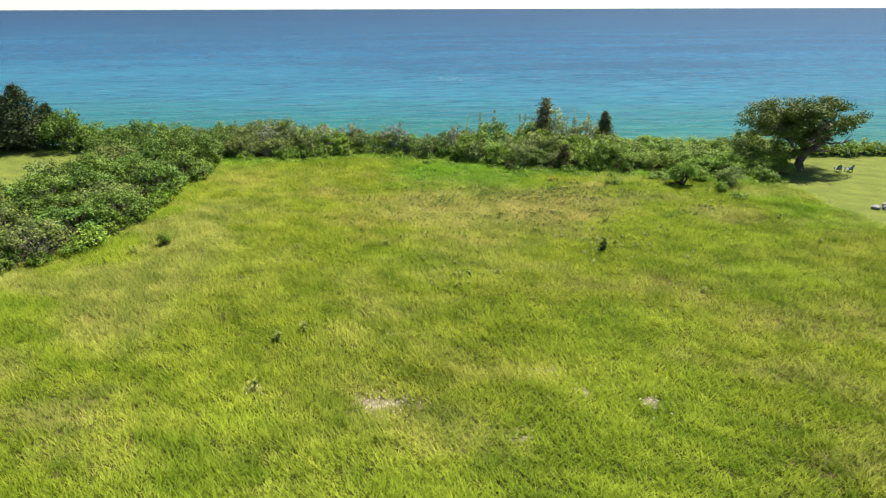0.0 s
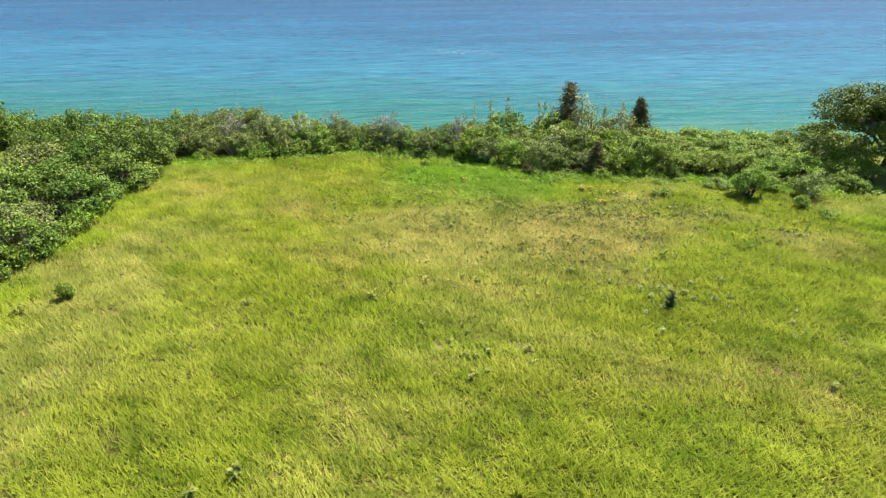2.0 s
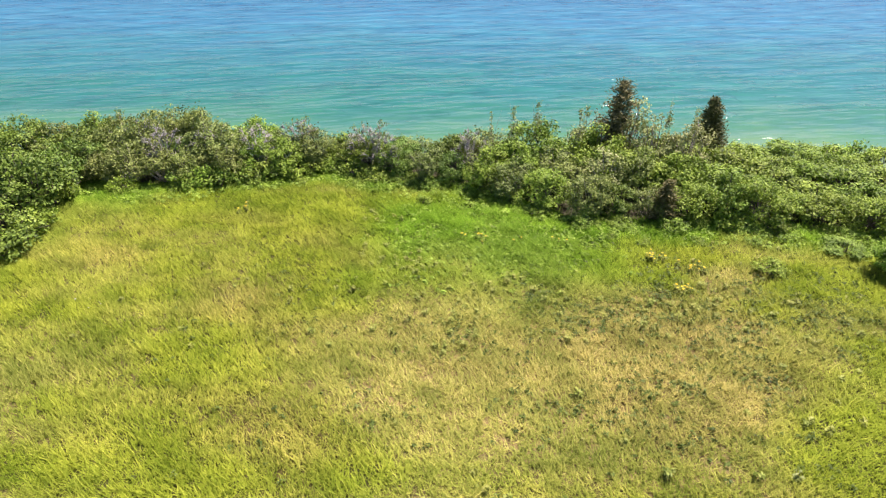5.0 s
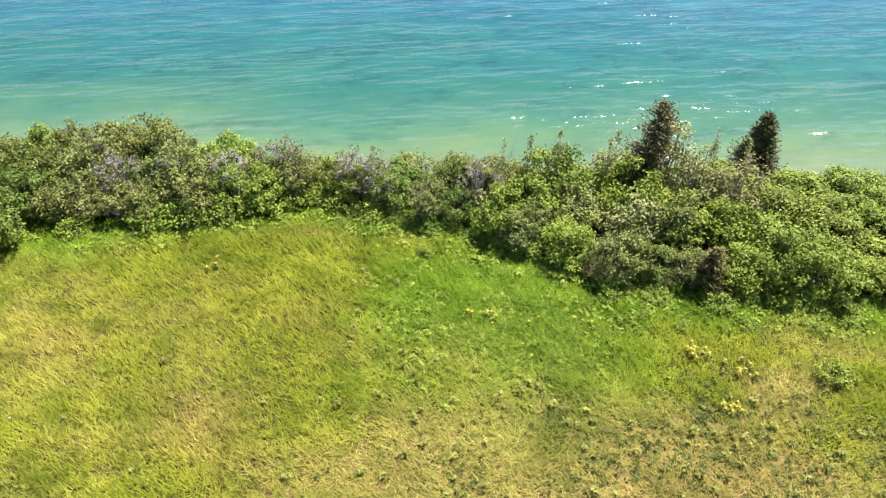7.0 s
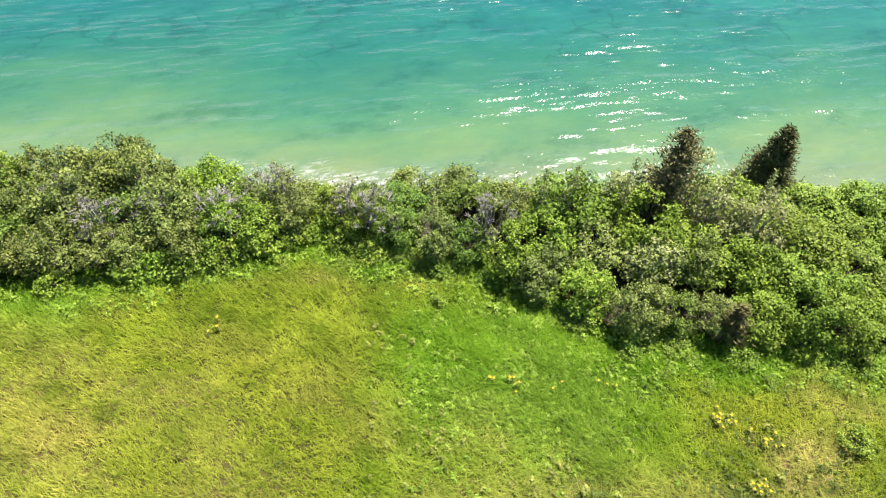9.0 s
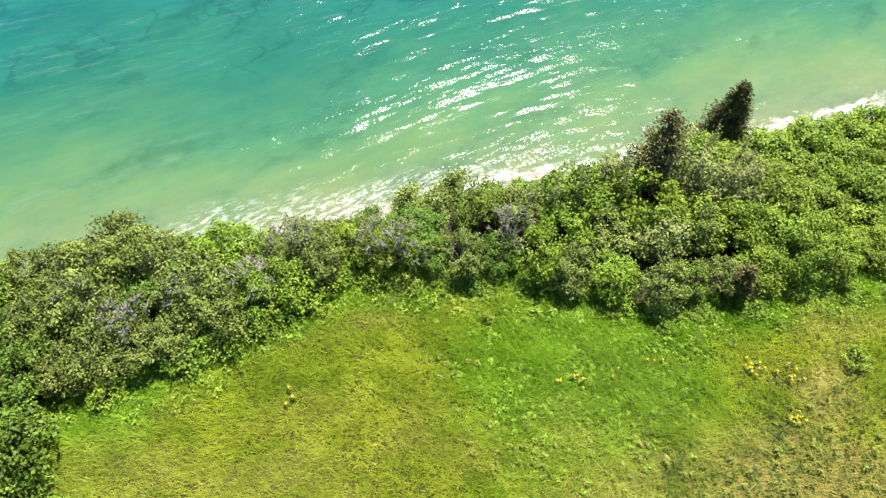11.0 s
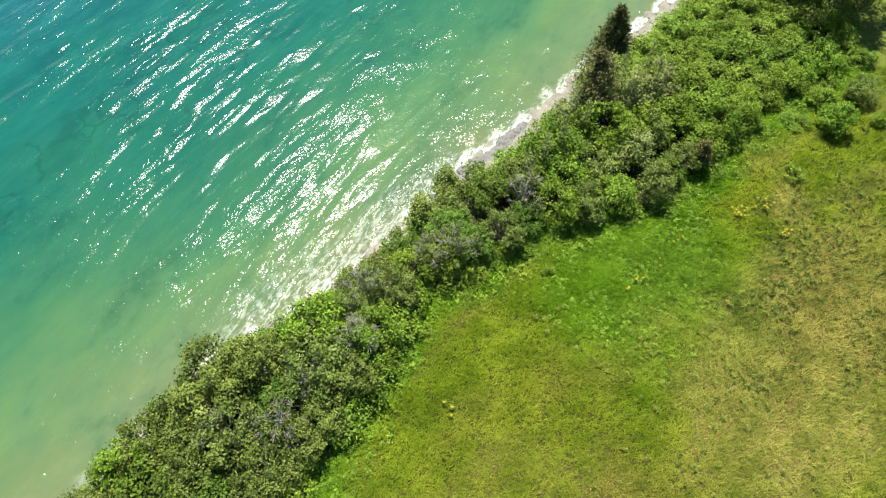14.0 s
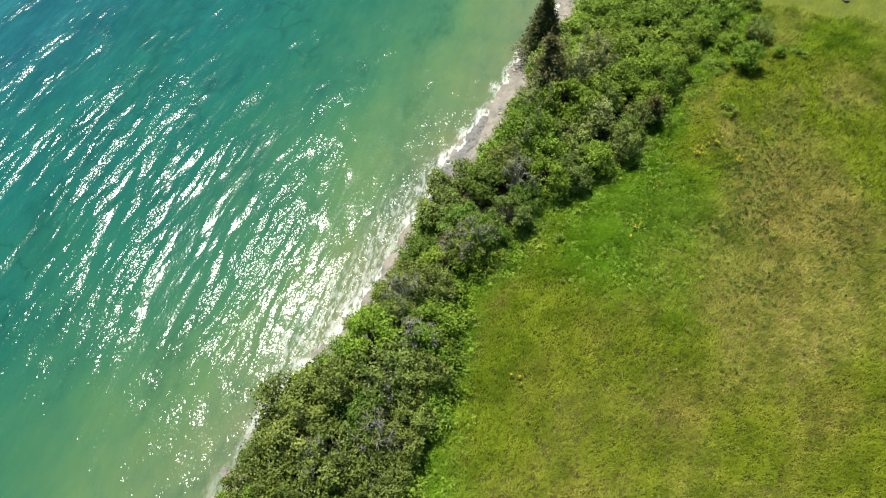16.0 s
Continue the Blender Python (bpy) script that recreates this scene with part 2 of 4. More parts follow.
def leaf_material(name, dark, mid, light, gloss=0.6, through_light=0.17):
    m, nt, lk, bs = material(name)
    rnd = nt.new("ShaderNodeNewGeometry").outputs["Random Per Island"]
    r = ramp(nt, [(0.0, dark), (0.45, mid), (1.0, light)])
    lk.new(math_node(nt, lk, "MULTIPLY_ADD", attribute(nt, "tone"), 0.6, math_node(nt, lk, "MULTIPLY", rnd, 0.4)), r.inputs[0])
    own = nt.new("ShaderNodeObjectInfo").outputs["Random"]
    hs = nt.new("ShaderNodeHueSaturation")
    lk.new(math_node(nt, lk, "MULTIPLY_ADD", own, 0.022, 0.484), hs.inputs["Hue"])
    lk.new(math_node(nt, lk, "MULTIPLY_ADD", math_node(nt, lk, "FRACT", math_node(nt, lk, "MULTIPLY", own, 7.3)), 0.32, 0.80), hs.inputs["Value"])
    lk.new(r.outputs[0], hs.inputs["Color"])
    bs.inputs["Roughness"].default_value = gloss
    bs.inputs["Specular IOR Level"].default_value = 0.18
    return leafy(m, nt, lk, bs, hs.outputs[0], through_light)


def bark_material(name, a, b):
    m, nt, lk, bs = material(name)
    n = noise_node(nt, lk, 9.0, 5.0, 0.65, (1, 1, 0.25))
    r = ramp(nt, [(0.3, a), (0.7, b)])
    lk.new(n, r.inputs[0])
    lk.new(r.outputs[0], bs.inputs["Base Color"])
    bs.inputs["Roughness"].default_value = 0.9
    bump = node(nt, "ShaderNodeBump", Strength=0.6, Distance=0.02)
    lk.new(n, bump.inputs["Height"])
    lk.new(bump.outputs[0], bs.inputs["Normal"])
    return m


def stone_material(name, a, b, c, scale=3.0):
    m, nt, lk, bs = material(name)
    n = noise_node(nt, lk, scale, 7.0, 0.65)
    r = ramp(nt, [(0.3, a), (0.52, b), (0.75, c)])
    lk.new(n, r.inputs[0])
    own = nt.new("ShaderNodeObjectInfo").outputs["Random"]
    hs = nt.new("ShaderNodeHueSaturation")
    lk.new(math_node(nt, lk, "MULTIPLY_ADD", own, 0.6, 0.7), hs.inputs["Value"])
    lk.new(r.outputs[0], hs.inputs["Color"])
    lk.new(hs.outputs[0], bs.inputs["Base Color"])
    bs.inputs["Roughness"].default_value = 0.75
    bump = node(nt, "ShaderNodeBump", Strength=0.7, Distance=0.03)
    lk.new(noise_node(nt, lk, scale * 6, 5.0, 0.6), bump.inputs["Height"])
    lk.new(bump.outputs[0], bs.inputs["Normal"])
    return m


def paint_material(name, colour, rough=0.6):
    m, nt, lk, bs = material(name)
    n = noise_node(nt, lk, 14.0, 4.0, 0.6)
    lk.new(mix(nt, lk, math_node(nt, lk, "MULTIPLY", n, 0.5), colour, tuple(v * 0.6 for v in colour)), bs.inputs["Base Color"])
    bs.inputs["Roughness"].default_value = rough
    return m


def water_material():
    m, nt, lk, bs = material("lake_water")
    off = attribute(nt, "offshore")
    drift = noise_node(nt, lk, 0.045, 4.0, 0.6, (1.0, 1.8, 1.0))
    bent = math_node(nt, lk, "MULTIPLY_ADD", math_node(nt, lk, "SUBTRACT", drift, 0.5), math_node(nt, lk, "MULTIPLY_ADD", off, 0.5, 9.0), off)
    deep = math_node(nt, lk, "LOGARITHM", math_node(nt, lk, "MAXIMUM", math_node(nt, lk, "ADD", bent, 3.0), 1.0), 10.0)   # 0.48 at the shore, 3.5 far out
    k = math_node(nt, lk, "DIVIDE", deep, 3.7)
    tint = ramp(nt, [(0.129, (0.166, 0.198, 0.114)), (0.26, (0.098, 0.200, 0.096)), (0.31, (0.050, 0.168, 0.094)), (0.36, (0.019, 0.135, 0.098)),
                     (0.41, (0.012, 0.131, 0.119)), (0.455, (0.014, 0.127, 0.148)), (0.50, (0.013, 0.122, 0.182)), (0.62, (0.004, 0.074, 0.150)), (0.80, (0.002, 0.042, 0.102)), (1.0, (0.001, 0.027, 0.072))])
    lk.new(k, tint.inputs[0])
    # stony ground and weed showing through the shallows
    bed = streak_node(nt, lk, 7.0, 4.5, 20, 6.0, 0.68)
    bedr = ramp(nt, [(0.33, (0.62, 0.76, 0.78)), (0.45, (0.95, 0.98, 0.96)), (0.66, (1.20, 1.08, 0.93))])
    lk.new(bed, bedr.inputs[0])
    stony = mix(nt, lk, 1.0, tint.outputs[0], bedr.outputs[0], "MULTIPLY")
    slabs = nt.new("ShaderNodeTexVoronoi")
    slabs.feature = "DISTANCE_TO_EDGE"
    slabs.inputs["Scale"].default_value = 0.30
    warp = nt.new("ShaderNodeTexNoise")
    warp.inputs["Scale"].default_value, warp.inputs["Detail"].default_value = 0.35, 4.0
    place = nt.new("ShaderNodeNewGeometry").outputs["Position"]
    lk.new(place, warp.inputs["Vector"])
    bend = nt.new("ShaderNodeVectorMath")
    bend.operation = "MULTIPLY_ADD"
    lk.new(warp.outputs["Color"], bend.inputs[0])
    bend.inputs[1].default_value = (5, 5, 0)
    lk.new(place, bend.inputs[2])
    lk.new(bend.outputs[0], slabs.inputs["Vector"])
    crack = fade_node(nt, lk, slabs.outputs["Distance"], 0.10, 0.0)
    ledge = math_node(nt, lk, "MULTIPLY", fade_node(nt, lk, off, 14, 20), fade_node(nt, lk, off, 44, 30))
    ledge = math_node(nt, lk, "MULTIPLY", ledge, fade_node(nt, lk, streak_node(nt, lk, 9.0, 6.0, 15, 2.0), 0.50, 0.58))
    stony = mix(nt, lk, math_node(nt, lk, "MULTIPLY", math_node(nt, lk, "MULTIPLY", crack, ledge), 0.38), stony, (0.004, 0.050, 0.050))
    c = mix(nt, lk, fade_node(nt, lk, off, 70, 10), tint.outputs[0], stony)
    # streaks of wind on the open lake: their lighter and darker sheen is put into the colour
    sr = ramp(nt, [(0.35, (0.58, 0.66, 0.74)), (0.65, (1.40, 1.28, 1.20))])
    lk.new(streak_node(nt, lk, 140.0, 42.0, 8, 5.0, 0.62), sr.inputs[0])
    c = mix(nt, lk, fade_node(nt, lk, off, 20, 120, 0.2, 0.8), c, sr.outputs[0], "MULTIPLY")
    # light and dark sides of the wave chop, painted into the water colour
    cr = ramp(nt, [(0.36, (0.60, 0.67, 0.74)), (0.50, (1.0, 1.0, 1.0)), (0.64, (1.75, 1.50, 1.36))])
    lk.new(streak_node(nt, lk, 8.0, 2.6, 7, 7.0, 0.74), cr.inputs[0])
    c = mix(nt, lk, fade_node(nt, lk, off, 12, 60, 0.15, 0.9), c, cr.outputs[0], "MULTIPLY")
    # foam: a white line at the swash, lace further out where the waves break
    e = math_node(nt, lk, "MULTIPLY_ADD", math_node(nt, lk, "SUBTRACT", streak_node(nt, lk, 2.6, 1.2, 8, 4.0, 0.6), 0.5), 4.2, off)
    lace = streak_node(nt, lk, 0.8, 0.30, 12, 6.0, 0.72)
    core = math_node(nt, lk, "MULTIPLY", fade_node(nt, lk, e, 1.15, 0.2), fade_node(nt, lk, lace, 0.40, 0.52))
    # this lace is foam and also sun glitter on the surf, painted white
    reach = math_node(nt, lk, "DIVIDE", e, math_node(nt, lk, "MULTIPLY_ADD", attribute(nt, "wash"), 3.0, 1.4))
    veil = math_node(nt, lk, "MULTIPLY", fade_node(nt, lk, reach, 1.0, 0.2), fade_node(nt, lk, lace, 0.46, 0.62))
    foam_fac = math_node(nt, lk, "MULTIPLY", math_node(nt, lk, "MAXIMUM", core, math_node(nt, lk, "MULTIPLY", veil, 0.6)), fade_node(nt, lk, attribute(nt, "wash"), -0.2, 0.0, 0.22, 1.0))
    # ripples breaking over a shoal far out
    axes = nt.new("ShaderNodeSeparateXYZ")
    lk.new(place, axes.inputs[0])
    sx = math_node(nt, lk, "MULTIPLY_ADD", axes.outputs[0], 0.09, -0.4)
    sy = math_node(nt, lk, "MULTIPLY_ADD", axes.outputs[1], 0.16, -27.2)
    far_off = math_node(nt, lk, "ADD", math_node(nt, lk, "MULTIPLY", sx, sx), math_node(nt, lk, "MULTIPLY", sy, sy))
    breakers = math_node(nt, lk, "MULTIPLY", fade_node(nt, lk, far_off, 1.2, 0.2), fade_node(nt, lk, streak_node(nt, lk, 1.6, 0.9, 8, 3.0), 0.52, 0.62))
    foam_fac = math_node(nt, lk, "MAXIMUM", foam_fac, math_node(nt, lk, "MULTIPLY", breakers, 0.14))
    c = mix(nt, lk, foam_fac, c, (0.74, 0.745, 0.74))
    # swell along the shore, wind waves and ripples, livelier in gusts and where the waves break
    gust = fade_node(nt, lk, streak_node(nt, lk, 16.0, 5.0, 8, 3.0), 0.38, 0.64, 0.36, 1.10)
    gust = math_node(nt, lk, "ADD", gust, math_node(nt, lk, "MULTIPLY", fade_node(nt, lk, off, 7.0, 2.0), 0.5))
    swell = math_node(nt, lk, "MULTIPLY", streak_node(nt, lk, 4.2, 1.35, 8, 1.0), 0.41)
    waves = math_node(nt, lk, "MULTIPLY", streak_node(nt, lk, 1.2, 0.55, 2, 2.0), 0.088)
    ripple = math_node(nt, lk, "MULTIPLY", streak_node(nt, lk, 0.30, 0.17, 18, 1.0), 0.037)
    h = math_node(nt, lk, "ADD", swell, math_node(nt, lk, "ADD", waves, ripple))
    bump = node(nt, "ShaderNodeBump", Strength=1.0, Distance=1.0)
    lk.new(math_node(nt, lk, "MULTIPLY", h, gust), bump.inputs["Height"])
    body, shine, both = nt.new("ShaderNodeBsdfDiffuse"), nt.new("ShaderNodeBsdfGlossy"), nt.new("ShaderNodeMixShader")
    lk.new(c, body.inputs["Color"])
    lk.new(math_node(nt, lk, "MULTIPLY_ADD", foam_fac, 0.5, 0.16), shine.inputs["Roughness"])
    lk.new(bump.outputs[0], shine.inputs["Normal"])
    fr = nt.new("ShaderNodeFresnel")
    fr.inputs["IOR"].default_value = 1.33
    lk.new(bump.outputs[0], fr.inputs["Normal"])
    lk.new(math_node(nt, lk, "MULTIPLY", math_node(nt, lk, "MINIMUM", math_node(nt, lk, "MULTIPLY", fr.outputs[0], 0.8), 0.24), math_node(nt, lk, "SUBTRACT", 1.0, foam_fac)), both.inputs[0])
    lk.new(body.outputs[0], both.inputs[1])
    lk.new(shine.outputs[0], both.inputs[2])
    lk.new(both.outputs[0], nt["Material Output"].inputs[0])
    return m


GROUND, BLADES, WATER_MAT = ground_material(), grass_material(), water_material()
OLIVE = leaf_material("olive_leaves", (0.026, 0.042, 0.007), (0.140, 0.196, 0.034), (0.300, 0.362, 0.095))
GREEN = leaf_material("green_leaves", (0.034, 0.070, 0.006), (0.164, 0.272, 0.022), (0.330, 0.462, 0.064))
DEEP = leaf_material("dark_leaves", (0.022, 0.048, 0.006), (0.098, 0.180, 0.018), (0.230, 0.340, 0.056))
PALE = leaf_material("pale_leaves", (0.120, 0.160, 0.040), (0.220, 0.270, 0.075), (0.380, 0.410, 0.170))
NEEDLE = leaf_material("cedar_needles", (0.040, 0.052, 0.014), (0.098, 0.115, 0.030), (0.190, 0.185, 0.060), 0.7, 0.20)
BROWNING = leaf_material("browning_cedar_needles", (0.044, 0.050, 0.017), (0.110, 0.110, 0.037), (0.215, 0.188, 0.072), 0.7, 0.18)
SPRUCE = leaf_material("spruce_needles", (0.020, 0.036, 0.012), (0.050, 0.076, 0.025), (0.098, 0.122, 0.044), 0.7, 0.15)
RUST = leaf_material("browned_needles", (0.052, 0.060, 0.015), (0.130, 0.136, 0.038), (0.230, 0.205, 0.070), 0.7, 0.15)
APPLE = leaf_material("tree_leaves", (0.026, 0.054, 0.007), (0.084, 0.136, 0.016), (0.168, 0.224, 0.038))
BROADLEAF = leaf_material("weed_leaves", (0.100, 0.140, 0.016), (0.190, 0.235, 0.032), (0.320, 0.350, 0.080))
DARKWEED = leaf_material("dark_weed_leaves", (0.022, 0.040, 0.006), (0.068, 0.112, 0.015), (0.150, 0.205, 0.040))
YELLOW = leaf_material("yellow_petals", (0.55, 0.42, 0.01), (0.70, 0.55, 0.015), (0.80, 0.66, 0.03))
WHITE = leaf_material("white_petals", (0.55, 0.55, 0.45), (0.65, 0.64, 0.55), (0.75, 0.74, 0.66))
BARK = bark_material("brown_bark", (0.05, 0.04, 0.03), (0.14, 0.11, 0.085))
GREYBARK = bark_material("grey_bark", (0.20, 0.180, 0.140), (0.37, 0.345, 0.275))
DEADWOOD = bark_material("weathered_dead_wood", (0.26, 0.245, 0.215), (0.47, 0.445, 0.395))
SHALE = stone_material("grey_shale", (0.14, 0.138, 0.14), (0.25, 0.24, 0.235), (0.38, 0.36, 0.34))
SANDSTONE = stone_material("tan_stone", (0.30, 0.25, 0.20), (0.46, 0.39, 0.32), (0.60, 0.53, 0.45))
BLUEPAINT = paint_material("slate_blue_paint", (0.10, 0.14, 0.24))
WHITEPAINT = paint_material("faded_blue_paint", (0.13, 0.17, 0.27))


# ---- building helpers ----
def faces_mesh(name, verts, corners, mat, tone=None):
    """A mesh of loose faces: verts is (n, corners, 3)."""
    n = len(verts)
    me = bpy.data.meshes.new(name)
    me.vertices.add(n * corners)
    me.vertices.foreach_set("co", np.ascontiguousarray(verts, dtype=np.float32).ravel())
    me.loops.add(n * corners)
    me.loops.foreach_set("vertex_index", np.arange(n * corners, dtype=np.int32))
    me.polygons.add(n)
    me.polygons.foreach_set("loop_start", np.arange(n, dtype=np.int32) * corners)
    me.polygons.foreach_set("material_index", np.zeros(n, dtype=np.int32))
    me.materials.append(mat)
    me.update(calc_edges=True)
    if tone is not None:
        me.attributes.new("tone", "FLOAT", "POINT").data.foreach_set("value", np.repeat(tone, corners).astype(np.float32))
    return me


def grid_mesh(name, xs, ys, zf, mat, attrs):
    X, Y = np.meshgrid(xs, ys)
    Z = zf(X, Y)
    nx, ny = len(xs), len(ys)
    idx = np.arange(nx * ny).reshape(ny, nx)
    quads = np.stack([idx[:-1, :-1], idx[:-1, 1:], idx[1:, 1:], idx[1:, :-1]], -1).reshape(-1, 4)
    me = bpy.data.meshes.new(name)
    me.vertices.add(nx * ny)
    me.vertices.foreach_set("co", np.stack([X, Y, Z], -1).astype(np.float32).ravel())
    me.loops.add(quads.size)
    me.loops.foreach_set("vertex_index", quads.astype(np.int32).ravel())
    me.polygons.add(len(quads))
    me.polygons.foreach_set("loop_start", np.arange(len(quads), dtype=np.int32) * 4)
    me.polygons.foreach_set("use_smooth", np.ones(len(quads), dtype=bool))
    me.materials.append(mat)
    me.update(calc_edges=True)
    for key, f in attrs.items():
        me.attributes.new(key, "FLOAT", "POINT").data.foreach_set("value", f(X, Y).astype(np.float32).ravel())
    return me


def part(name, data, mat, parent, label=""):
    """One mesh object under a thing; data is a bmesh or a mesh."""
    if isinstance(data, bmesh.types.BMesh):
        me = bpy.data.meshes.new(name)
        data.to_mesh(me)
        data.free()
        me.materials.append(mat)
        data = me
    ob = new(name, data)
    ob.parent = parent
    if label:
        tagged(ob, label)
    return ob


def unit(v):
    return v / np.maximum(np.linalg.norm(v, axis=-1, keepdims=True), 1e-9)


def leaf_faces(rng, centre, normal, length, width, fold=0.15, along=None):
    """Rhombic leaves, (n, 4, 3)."""
    n = len(centre)
    normal = unit(normal)
    t = rng.normal(size=(n, 3)) if along is None else along + rng.normal(size=(n, 3)) * 0.25
    a = unit(t - normal * np.sum(t * normal, -1, keepdims=True))
    b = np.cross(normal, a)
    L = (length * rng.uniform(0.7, 1.3, n))[:, None]
    W = (width * rng.uniform(0.7, 1.3, n))[:, None]
    up = normal * W * fold
    return np.stack([centre - a * L / 2, centre + b * W / 2 + up, centre + a * L / 2, centre - b * W / 2 + up], 1)


def tubes(name, paths, mat, sides=5):
    """Tapered limbs: each path is a list of (x, y, z, radius)."""
    verts, faces = [], []
    for path in paths:
        base = len(verts)
        pts = [Vector(p[:3]) for p in path]
        for i, (p, row) in enumerate(zip(pts, path)):
            d = (pts[min(i + 1, len(pts) - 1)] - pts[max(i - 1, 0)]).normalized()
            u = d.orthogonal().normalized()
            w = d.cross(u)
            for s in range(sides):
                a = 2 * math.pi * s / sides
                verts.append(p + (u * math.cos(a) + w * math.sin(a)) * row[3])
        for i in range(len(pts) - 1):
            for s in range(sides):
                q = (s + 1) % sides
                faces.append((base + i * sides + s, base + i * sides + q, base + (i + 1) * sides + q, base + (i + 1) * sides + s))
        faces.append(tuple(base + (len(pts) - 1) * sides + s for s in range(sides)))
    me = bpy.data.meshes.new(name)
    me.from_pydata([tuple(v) for v in verts], [], faces)
    me.polygons.foreach_set("use_smooth", np.ones(len(faces), dtype=bool))
    me.materials.append(mat)
    return me


def ground_z(x, y):
    return float(height(np.array([x]), np.array([y]))[0])

# ---- ground and lake ----
def spread(core, far):
    """Sample lines: close together in the middle, widening to the horizon."""
    a, b = core[0], core[-1]
    grow = np.cumsum(np.geomspace(1.0, 420.0, 30))
    grow = grow / grow[-1] * far
    return np.concatenate([(a - grow)[::-1], core, b + grow])


xs = spread(np.arange(-56, 56.01, 0.5), 4850)
ys = spread(np.arange(4, 84.01, 0.4), 4850)
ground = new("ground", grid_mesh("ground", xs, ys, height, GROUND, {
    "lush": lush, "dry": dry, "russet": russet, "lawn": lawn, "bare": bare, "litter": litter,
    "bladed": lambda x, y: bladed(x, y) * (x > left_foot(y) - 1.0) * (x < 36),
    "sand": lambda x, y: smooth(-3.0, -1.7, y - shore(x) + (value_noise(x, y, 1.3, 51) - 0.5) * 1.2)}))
tagged(ground, "grassy meadow with straw patches, bluff and sandy shore", "ground", kind="structure")

wy = np.concatenate([np.arange(68.5, 96, 0.5), 96 + np.cumsum(np.geomspace(0.6, 620, 46))])
wy = wy[wy < 4930]
wy = np.append(wy, 4930)
water = new("water", grid_mesh("water", xs, wy, lambda x, y: np.full_like(x, WATER), WATER_MAT, {
    "offshore": lambda x, y: y - shore(x),
    "wash": lambda x, y: smooth(-20, -15, x) * smooth(9, -5, x) - 0.2 * smooth(-19, -23, x)}))
tagged(water, "turquoise lake water, sandy near shore, rippled and glinting", "lake", kind="structure")


# ---- shrubs ----
def shrub_meshes(seed, tall, wide, leaves, leaf, leaf_mat, bark, lean=0.0, gaps=0.25, twigs=1, stout=1.0):
    """Stems and crown of one shrub, foot at the origin."""
    rng = np.random.default_rng(seed)
    lobes = []
    for i in range(rng.integers(20, 26)):
        a = rng.uniform(0, 2 * math.pi)
        r = wide * math.sqrt(rng.uniform(0.0, 1.0)) * 0.86
        top = tall * (1.0 - 0.55 * (r / wide) ** 2) * rng.uniform(0.70, 1.0)
        s = rng.uniform(0.13, 0.27) * wide
        lobes.append((r * math.cos(a), r * math.sin(a), max(top - s * 0.9, s * 0.7), s))
    for i in range(8):
        a = rng.uniform(0, 2 * math.pi)
        s = rng.uniform(0.22, 0.34) * wide
        lobes.append((wide * 0.76 * math.cos(a), wide * 0.76 * math.sin(a), rng.uniform(0.10, 0.40) * tall + s * 0.3, s))
    lobes = np.array(lobes)
    each = 6
    sprigs = leaves // each
    which = rng.choice(len(lobes), sprigs, p=lobes[:, 3] ** 2 / np.sum(lobes[:, 3] ** 2))
    d = unit(rng.normal(size=(sprigs, 3)))
    d[:, 2] = np.where(d[:, 2] < -0.25, -d[:, 2], d[:, 2])
    knots = np.sin(d[:, 0] * 7 + which) * np.sin(d[:, 1] * 6 + which * 2.1) * np.sin(d[:, 2] * 6.5 + which * 1.3)
    rad = lobes[which, 3] * np.clip(1.0 - np.abs(rng.normal(0, 0.14, sprigs)) + np.abs(rng.normal(0, 0.16, sprigs)), 0.3, 1.7) * (1 + 0.35 * knots)
    c = lobes[which, :3] + d * rad[:, None]
    keep = rng.uniform(size=sprigs) > gaps * (knots < -0.12)
    c, d, which = c[keep], d[keep], which[keep]
    tone = np.clip(rng.normal(0.42, 0.30, len(c)) + 0.18 * np.sin(which * 5.3), 0, 1)
    way = unit(d + np.array([0, 0, 0.5]) + rng.normal(size=c.shape) * 0.4)
    lc = np.repeat(c, each, 0) + rng.normal(size=(len(c) * each, 3)) * leaf * 0.60 + np.repeat(way, each, 0) * rng.uniform(-0.7, 1.1, (len(c) * each, 1)) * leaf
    lc[:, 0] += lean * lc[:, 2]
    lc[:, 2] = np.maximum(lc[:, 2], 0.06)
    sprig_up = unit(d * 0.75 + np.array([0.0, 0.0, 0.55]) + rng.normal(size=c.shape) * 0.35)
    nrm = unit(np.repeat(sprig_up, each, 0) + rng.normal(size=lc.shape) * 0.36)
    crown = faces_mesh("crown", leaf_faces(rng, lc, nrm, leaf, leaf * 0.6, 0.15, np.repeat(way, each, 0)), 4, leaf_mat, np.repeat(tone, each))
    paths = []
    for lobe in lobes:
        x, y, z, s = lobe
        k = rng.uniform(0.25, 0.45)
        bx, by = rng.normal(0, 0.12, 2)
        paths.append([(bx, by, -0.25, 0.05), (bx + x * 0.35 + rng.normal(0, 0.1), by + y * 0.35 + rng.normal(0, 0.1), z * k, 0.035),
                      (x * 0.85 + lean * z, y * 0.85, z, 0.02), (x + lean * z + rng.normal(0, 0.2), y + rng.normal(0, 0.2), z + s * 0.85, 0.008)])
        for j in range(twigs):
            e = unit(rng.normal(size=3)) * s * 1.05
            paths.append([(x * 0.85 + lean * z, y * 0.85, z, 0.014 * stout), (x + lean * z + e[0] * 0.6, y + e[1] * 0.6, z + abs(e[2]) * 0.5, 0.009 * stout),
                          (x + lean * z + e[0], y + e[1], z + abs(e[2]), 0.004 * stout)])
